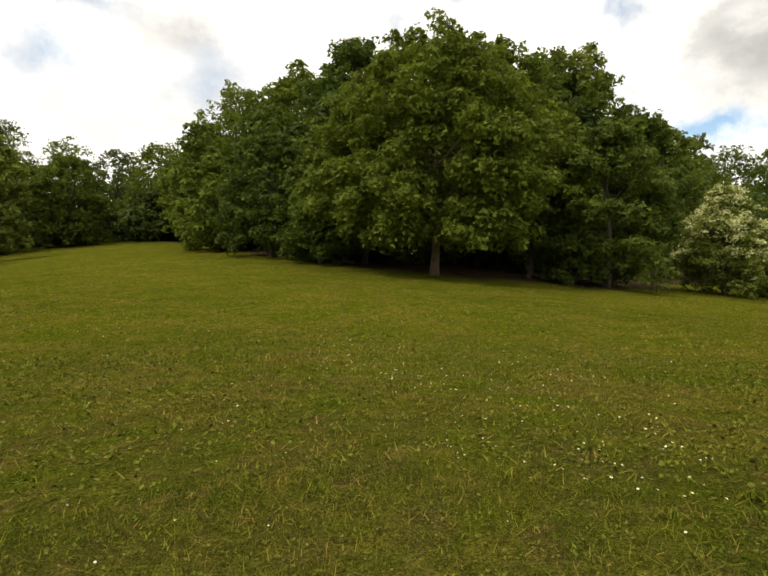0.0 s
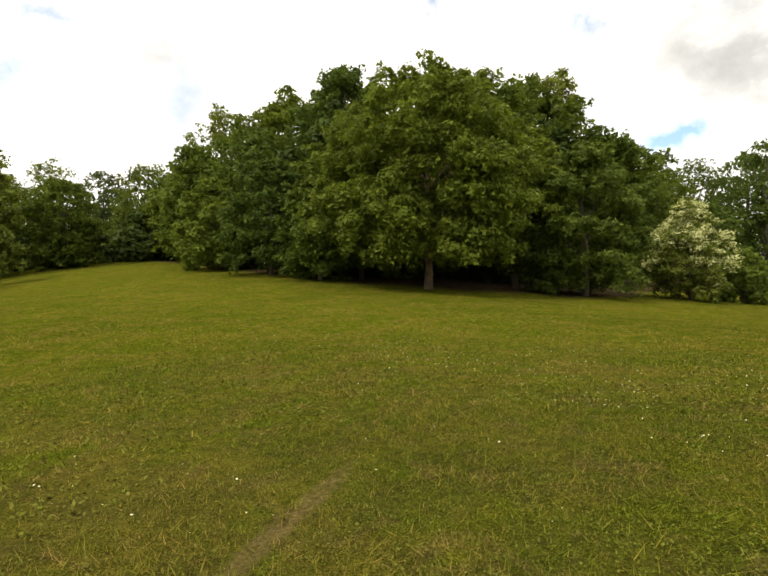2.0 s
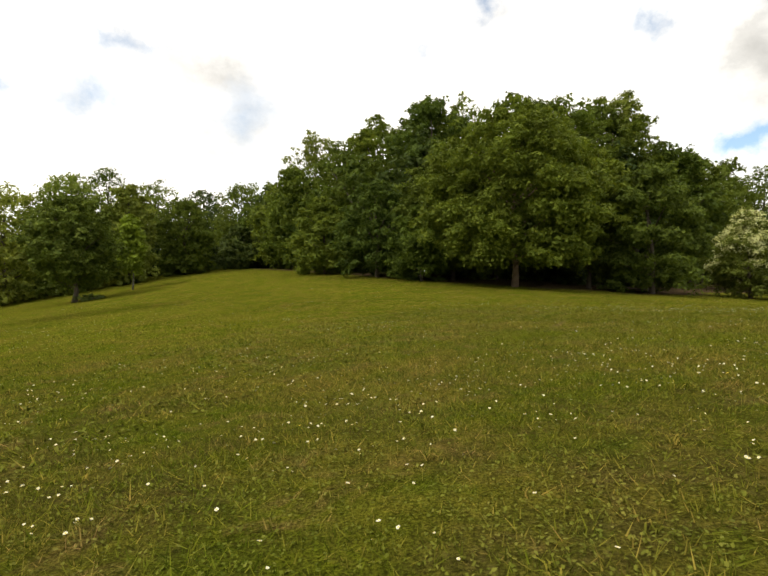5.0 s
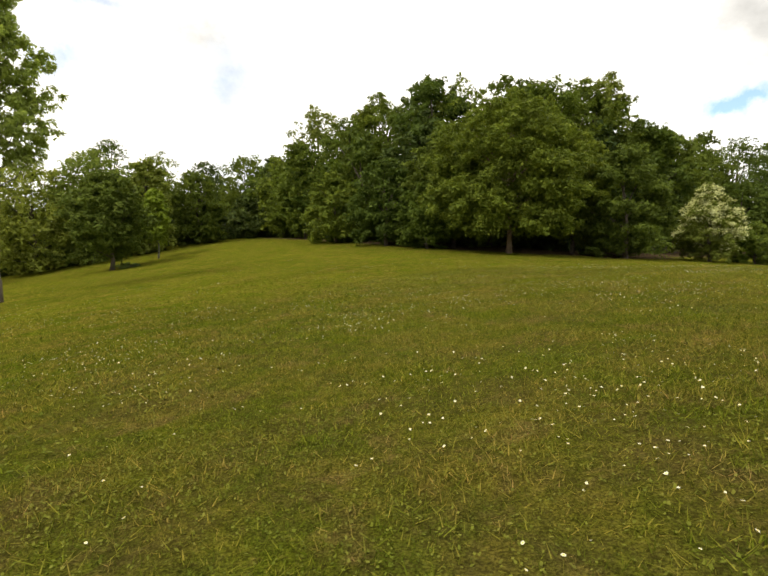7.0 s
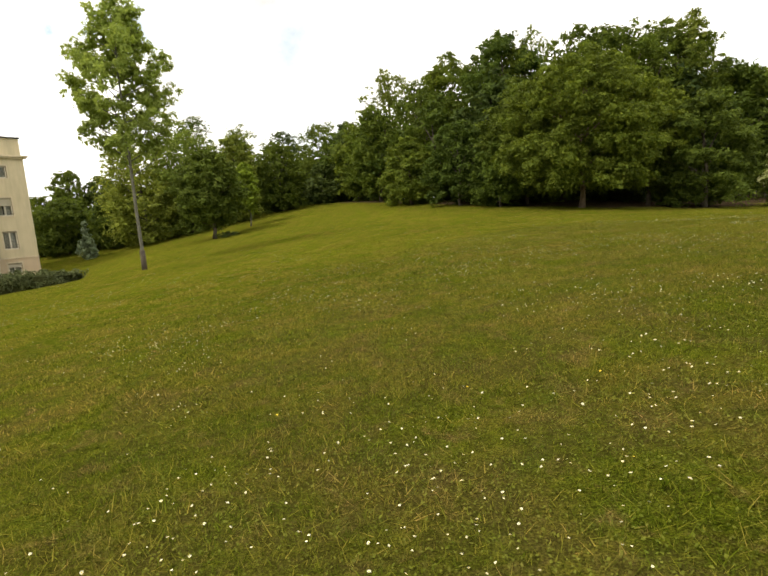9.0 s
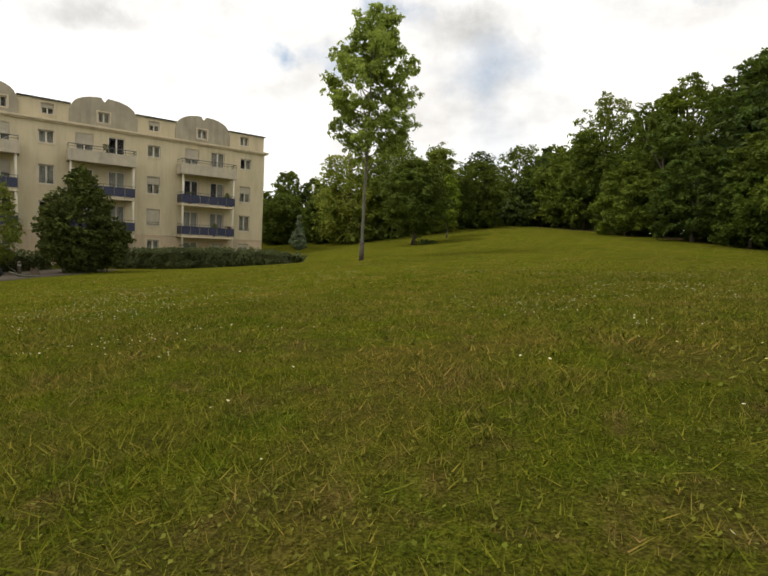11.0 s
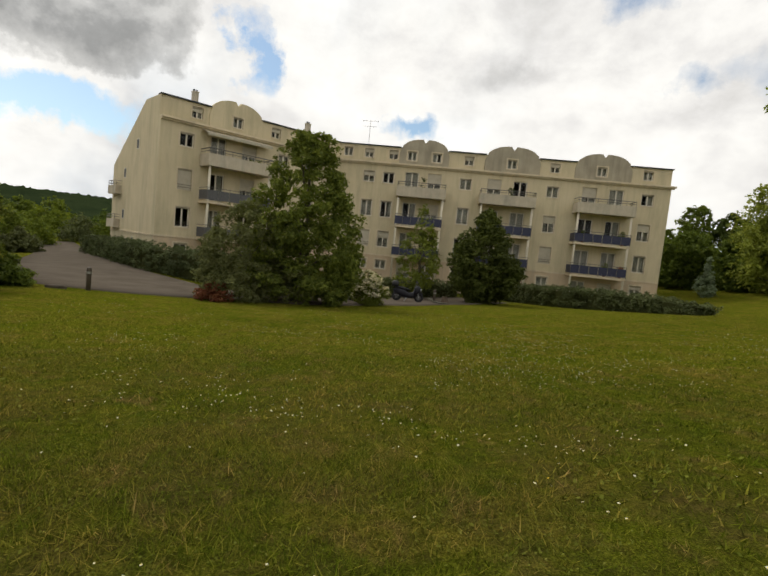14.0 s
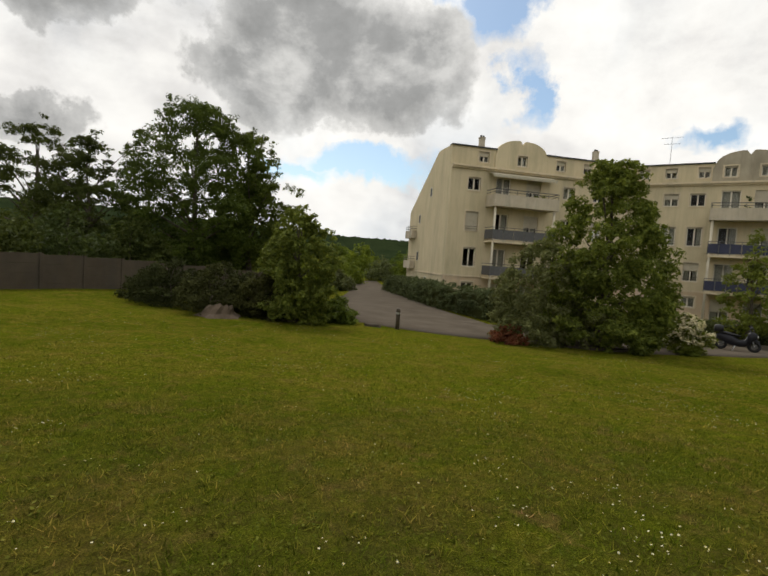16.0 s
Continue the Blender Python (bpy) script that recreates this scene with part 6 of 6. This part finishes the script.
def stump(x, y, r, h, seed, label):
    """A broken stump with spreading roots and a jagged top."""
    rnd = random.Random(seed)
    s = Shape()
    n = 22
    root = [1 + 0.35 * max(0.0, math.sin(2 * math.pi * j / n * 5 + seed)) for j in range(n)]
    jag = [0.55 + 0.45 * abs(math.sin(j * 1.7 + seed)) * rnd.random() + 0.25 * math.sin(2 * math.pi * j / n + seed) for j in range(n)]
    for lift, k, rootk in ((-0.1, 1.45, 1.0), (0.12, 1.2, 0.8), (0.45, 1.0, 0.3), (0.8, 0.92, 0.1), (1.0, 0.86, 0.0)):
        for j in range(n):
            w, q = 2 * math.pi * j / n, r * k * (1 + (root[j] - 1) * rootk) * (0.9 + 0.2 * rnd.random())
            s.v.append((math.cos(w) * q, math.sin(w) * q, h * (lift if lift < 0.5 else 0.45 + (lift - 0.45) * jag[j] * 1.6)))
    for q in range(4):
        s.f += [(q * n + j, q * n + (j + 1) % n, (q + 1) * n + (j + 1) % n, (q + 1) * n + j) for j in range(n)]
    s.v.append((0, 0, h * 0.55))
    s.f += [(4 * n + j, 4 * n + (j + 1) % n, 5 * n) for j in range(n)]
    ob = new("tree_stump", s.mesh("tree_stump", M_TILE))
    ob.location = (x, y, gz(x, y))
    tagged(ob, label, "stump")


stump(-26.0, -23.6, 0.55, 0.40, 1, "broken brown tree stump before the dark shrubs")
stump(-36.0, 0.7, 0.2, 0.36, 2, "low brown stump beside the parked scooter")


def fallen_branch(x, y):
    ob = thing("fallen_branch", x, y, gz(x, y) + 0.03, "bare pale branch lying beside the parked scooter", "branch")
    s = Shape()
    s.tube([(0, -0.55, 0.30), (0.05, -0.2, 0.14), (0.1, 0.2, 0.07), (0.05, 0.75, 0.06)], [0.035, 0.05, 0.05, 0.03], 7)
    part("bough", s.mesh("bough", M_BARK_PALE, True), ob)
    s = Shape()
    s.tube([(0.05, -0.2, 0.14), (-0.1, -0.3, 0.36), (-0.12, -0.5, 0.5)], [0.03, 0.02, 0.01], 6)
    part("twig", s.mesh("twig", M_BARK_PALE, True), ob)


fallen_branch(-34.6, -0.55)


# Made-up slab for an unidentified dark flat thing by the bollard.
def edge_slab(x, y):
    s = Shape()
    rnd = random.Random(4)
    n = 12
    for z, k in ((-0.08, 1.0), (0.05, 1.0), (0.09, 0.88)):
        s.v += [(0.11 * k * math.cos(2 * math.pi * j / n) * (0.9 + 0.2 * rnd.random()), 0.36 * k * math.sin(2 * math.pi * j / n) * (0.9 + 0.2 * rnd.random()), z) for j in range(n)]
    for q in range(2):
        s.f += [(q * n + j, q * n + (j + 1) % n, (q + 1) * n + (j + 1) % n, (q + 1) * n + j) for j in range(n)]
    s.f.append(tuple(range(2 * n, 3 * n)))
    ob = new("edge_slab", s.mesh("edge_slab", M_BARK))
    ob.location = (x, y, gz(x, y) + 0.04)
    tagged(ob, "low dark slab lying by the bollard", "stone")


edge_slab(-28.9, -18.3)

# ---- grass and flowers ----
def lawn_here(x, y):
    road_line = np.interp(y, [-60, -26, -18, -11.8, -5, 4, 10.5, 70], [-22, -24, -26.5, -27.0, -30.3, -34.2, -29, -70])
    return (x > road_line) & (wood_share(x, y) < 0.4)


def build_grass():
    rng = np.random.default_rng(11)
    bands = [(0.0, 2.2, 5300, 0.072, 0.0023), (2.2, 6, 1250, 0.072, 0.0046), (6, 12, 230, 0.070, 0.0080), (12, 28, 34, 0.070, 0.013)]
    vs, fs, ix, off = [], [], [], 0
    for lo, hi, dens, height, width in bands:
        n = int(dens * 54 * 62)
        x, y = rng.uniform(-34, 20, n), rng.uniform(-32, 30, n)
        keep = way_distance(x, y)
        keep = (keep >= lo) & (keep < hi)
        x, y = x[keep], y[keep]
        tuft = 0.5 + 0.5 * np.sin(x * 3.1 + 2 * np.sin(y * 1.7)) * np.sin(y * 2.7 + 1.5 * np.sin(x * 2.2))
        keep = lawn_here(x, y) & (rng.random(len(x)) < 0.6 + 0.4 * tuft)
        dx, dy = x - FURROW_AT[0], y - FURROW_AT[1]
        off_furrow = np.hypot((dx * FURROW_DIR[0] + dy * FURROW_DIR[1]) / 0.70, (dy * FURROW_DIR[0] - dx * FURROW_DIR[1]) / 0.080)
        keep &= rng.random(len(x)) < np.clip((off_furrow - 0.2) * 1.1, 0.38, 1)
        x, y, tuft = x[keep], y[keep], tuft[keep]
        m = len(x)
        z = sward_z(x, y) - 0.004
        a, la = rng.random(m) * 2 * np.pi, rng.random(m) * 2 * np.pi
        h = height * (0.40 + 0.75 * rng.random(m) ** 1.4) * (0.75 + 0.6 * tuft)
        mown = np.clip((x + 7.0) / 1.5, 0, 1)          # shorter and flatter on the upper meadow
        h = h * (0.56 - 0.06 * mown)
        lean = h * (0.15 + (2.0 + 0.25 * mown) * rng.random(m) ** 1.3)
        w = width * (0.6 + 0.8 * rng.random(m))
        herb = 0.5 + 0.5 * np.sin(x * 2.3 + 1.7 * np.sin(y * 3.3)) * np.sin(y * 1.9 + 1.2 * np.sin(x * 2.9))
        leaf = rng.random(m) < (0.05 + 0.15 * mown + 0.42 * herb ** 1.5) * (0.6 + 0.4 * mown) * (hi < 8)          # broad low leaves grow in drifts among the blades
        p = np.stack([x, y, z], -1)
        side = np.stack([np.cos(a), np.sin(a), np.zeros(m)], -1) * w[:, None]
        tip = p + np.stack([np.cos(la) * lean, np.sin(la) * lean, h], -1)
        q = ~leaf
        k = int(q.sum())
        vs.append(np.stack([p - side, p + side, tip], 1)[q].reshape(-1, 3))
        fs.append(np.arange(k * 3).reshape(-1, 3) + off)
        ix.append(np.zeros(k))
        off += k * 3
        k = m - k
        c = p[leaf] + np.stack([np.zeros(k), np.zeros(k), h[leaf] * (0.2 + 0.4 * rng.random(k))], -1)
        r = (w[leaf] * 2.0)[:, None]
        u = np.stack([np.cos(la[leaf]), np.sin(la[leaf]), rng.normal(size=k) * 0.45], -1)
        s = np.stack([-np.sin(la[leaf]), np.cos(la[leaf]), rng.normal(size=k) * 0.45], -1)
        long = (1.0 + 0.7 * rng.random(k) ** 2)[:, None]
        vs.append(np.stack([c - u * r * long, c + s * r * 0.85 + u * r * 0.15, c + u * r * long * 0.9, c - s * r * 0.85 + u * r * 0.15], 1).reshape(-1, 3))
        i = np.arange(k)[:, None] * 4 + off
        fs.append(np.stack([i + np.array([0, 1, 2]), i + np.array([0, 2, 3])], 1).reshape(-1, 3))
        ix.append(np.ones(k * 2))
        off += k * 4
    me = quads_mesh("grass", np.concatenate(vs), np.concatenate(fs), [M_BLADE, M_CLOVER], np.concatenate(ix))
    tagged(new("grass", me), "short meadow grass with clover leaves and dry straw blades", "grass", kind="stuff")


def build_tussocks():
    """Coarse grass tufts with long arching blades, near the camera's path."""
    rng = np.random.default_rng(21)
    n = 4200
    x, y = rng.uniform(-14, 6, n), rng.uniform(-19, 6, n)
    keep = (way_distance(x, y) < 5) & (rng.random(n) < np.where(x > -6.5, 0.28, 0.5))
    x, y = x[keep], y[keep]
    k = 14
    m = len(x) * k
    size = np.repeat(0.026 + 0.040 * rng.random(len(x)) ** 2.2, k)
    a = rng.random(m) * 2 * np.pi
    c = np.stack([np.repeat(x, k) + rng.normal(size=m) * 0.012, np.repeat(y, k) + rng.normal(size=m) * 0.012], -1)
    z = sward_z(c[:, 0], c[:, 1])
    d = np.stack([np.cos(a), np.sin(a)], -1)
    w = 0.0016 + 0.0012 * rng.random(m)
    side = np.stack([-d[:, 1] * w, d[:, 0] * w, np.zeros(m)], -1)
    reach = size * (0.5 + 0.8 * rng.random(m))
    p0 = np.stack([c[:, 0], c[:, 1], z - 0.01], -1)
    p1 = p0 + np.stack([d[:, 0] * reach * 0.45, d[:, 1] * reach * 0.45, size * (0.55 + 0.3 * rng.random(m))], -1)
    p2 = p0 + np.stack([d[:, 0] * reach * 1.2, d[:, 1] * reach * 1.2, size * (0.25 + 0.5 * rng.random(m))], -1)
    v = np.stack([p0 - side, p0 + side, p1 + side, p1 - side, p2], 1).reshape(-1, 3)
    i = np.arange(m)[:, None] * 5
    f = np.concatenate([i + np.array([0, 1, 2]), i + np.array([0, 2, 3]), i + np.array([3, 2, 4])])
    tagged(new("tussocks", quads_mesh("tussocks", v, f, [M_BLADE])), "coarse tufts of longer arching grass in the meadow", "grass", kind="stuff")


def flowers(name, seed, count, size, petal, label, cut):
    """Small flower heads on stems, in drifts, thickest along the camera's path."""
    rng = np.random.default_rng(seed)
    n = count * 12
    x, y = rng.uniform(-26, 14, n), rng.uniform(-26, 18, n)
    patch = (0.8 * np.sin(x * 1.1 + 1.3 * np.sin(y * 0.75) + seed + 2) * np.sin(y * 1.2 + 1.1 * np.sin(x * 0.9))
             + 0.7 * np.sin(x * 3.7 + 2 * np.sin(y * 2.9)) * np.sin(y * 4.1 - 1.4 * np.sin(x * 3.1)))
    for a, b, w in ((-4.2, -11.0, 1.7), (-1.5, -4.4, 1.2), (1.2, 4.6, 1.3), (2.6, 2.4, 1.1), (-3.6, -8.2, 1.0), (-16.0, -6.5, 2.2), (-14.0, -1.0, 2.5), (-12.5, -9.5, 1.2),
                    (-0.3, 4.8, 0.5), (0.4, 3.9, 0.4), (1.0, 2.7, 0.5), (-1.6, 6.0, 0.6), (-12.5, 5.3, 1.6), (-6.6, -4.1, 1.3), (-4.5, -6.0, 1.2), (-7.9, -8.3, 0.8)):      # the thickest drifts
        patch += (2.6 if w < 0.65 else 1.1) * np.exp(-((x - a) ** 2 + (y - b) ** 2) / (w * w))
    near = way_distance(x, y)
    bare = np.where(x < -6.0, np.where(near < 2.0, 0.22, 1.0), np.where(near < 1.3, 0.6, 1.0)) * np.clip(1.0 - (y + 2) / 14, 0.45, 1.0)
    keep = lawn_here(x, y) & (rng.random(n) < np.clip((patch - cut) * 0.9, 0.03, 1) * bare * np.clip(1.2 * np.exp(-near / np.where(x < -7, 12.0, 7.0)), 0.05, 1))
    x, y = x[keep][:count], y[keep][:count]
    m = len(x)
    z = sward_z(x, y) + 0.045 + 0.035 * rng.random(m)
    tilt = rng.normal(size=(m, 2)) * 0.35
    r = size * (0.6 + 0.65 * rng.random(m))
    nrm = np.stack([tilt[:, 0], tilt[:, 1], np.ones(m)], -1)
    nrm /= np.linalg.norm(nrm, axis=1)[:, None]
    t = np.cross(nrm, rng.normal(size=(m, 3)))
    t /= np.linalg.norm(t, axis=1)[:, None]
    b = np.cross(nrm, t)
    c = np.stack([x, y, z], -1)
    vs, fs, ix, off = [], [], [], 0
    for k, rad, lift, slot in ((6, 1.0, 0.22, 0), (4, 0.5, 0.34, 1)):
        ang = np.arange(k) * 2 * np.pi / k
        centre = c + nrm * (r * (lift - 0.3 if slot == 0 else lift))[:, None]
        ring = (c + nrm * (r * (lift - 0.1 if slot else lift))[:, None])[:, None] + (t[:, None] * np.cos(ang)[None, :, None] + b[:, None] * np.sin(ang)[None, :, None]) * r[:, None, None] * rad * np.where(np.arange(k) % 2, 1.0, 0.85)[None, :, None]
        vs.append(np.concatenate([centre[:, None], ring], 1).reshape(-1, 3))
        base, j = np.arange(m)[:, None] * (k + 1), np.arange(k)
        fs.append(np.stack([np.broadcast_to(base, (m, k)), base + 1 + j, base + 1 + (j + 1) % k], -1).reshape(-1, 3) + off)
        ix.append(np.full(m * k, slot))
        off += m * (k + 1)
    g = c.copy()
    g[:, 2] = sward_z(x, y) - 0.01
    vs.append(np.stack([g - t * 0.0012, g + t * 0.0012, c], 1).reshape(-1, 3))
    fs.append(np.arange(m * 3).reshape(-1, 3) + off)
    ix.append(np.full(m, 2))
    me = quads_mesh(name, np.concatenate(vs), np.concatenate(fs), [petal, M_YOLK, M_BLADE], np.concatenate(ix))
    tagged(new(name, me), label, "flowers", kind="stuff")


build_grass()
build_tussocks()
flowers("daisies", 3, 24000, 0.0060, M_PETAL, "small white daisies scattered in drifts over the meadow", 0.2)
flowers("buttercups", 8, 300, 0.006, M_YOLK, "a few small yellow buttercups in the grass", 0.5)
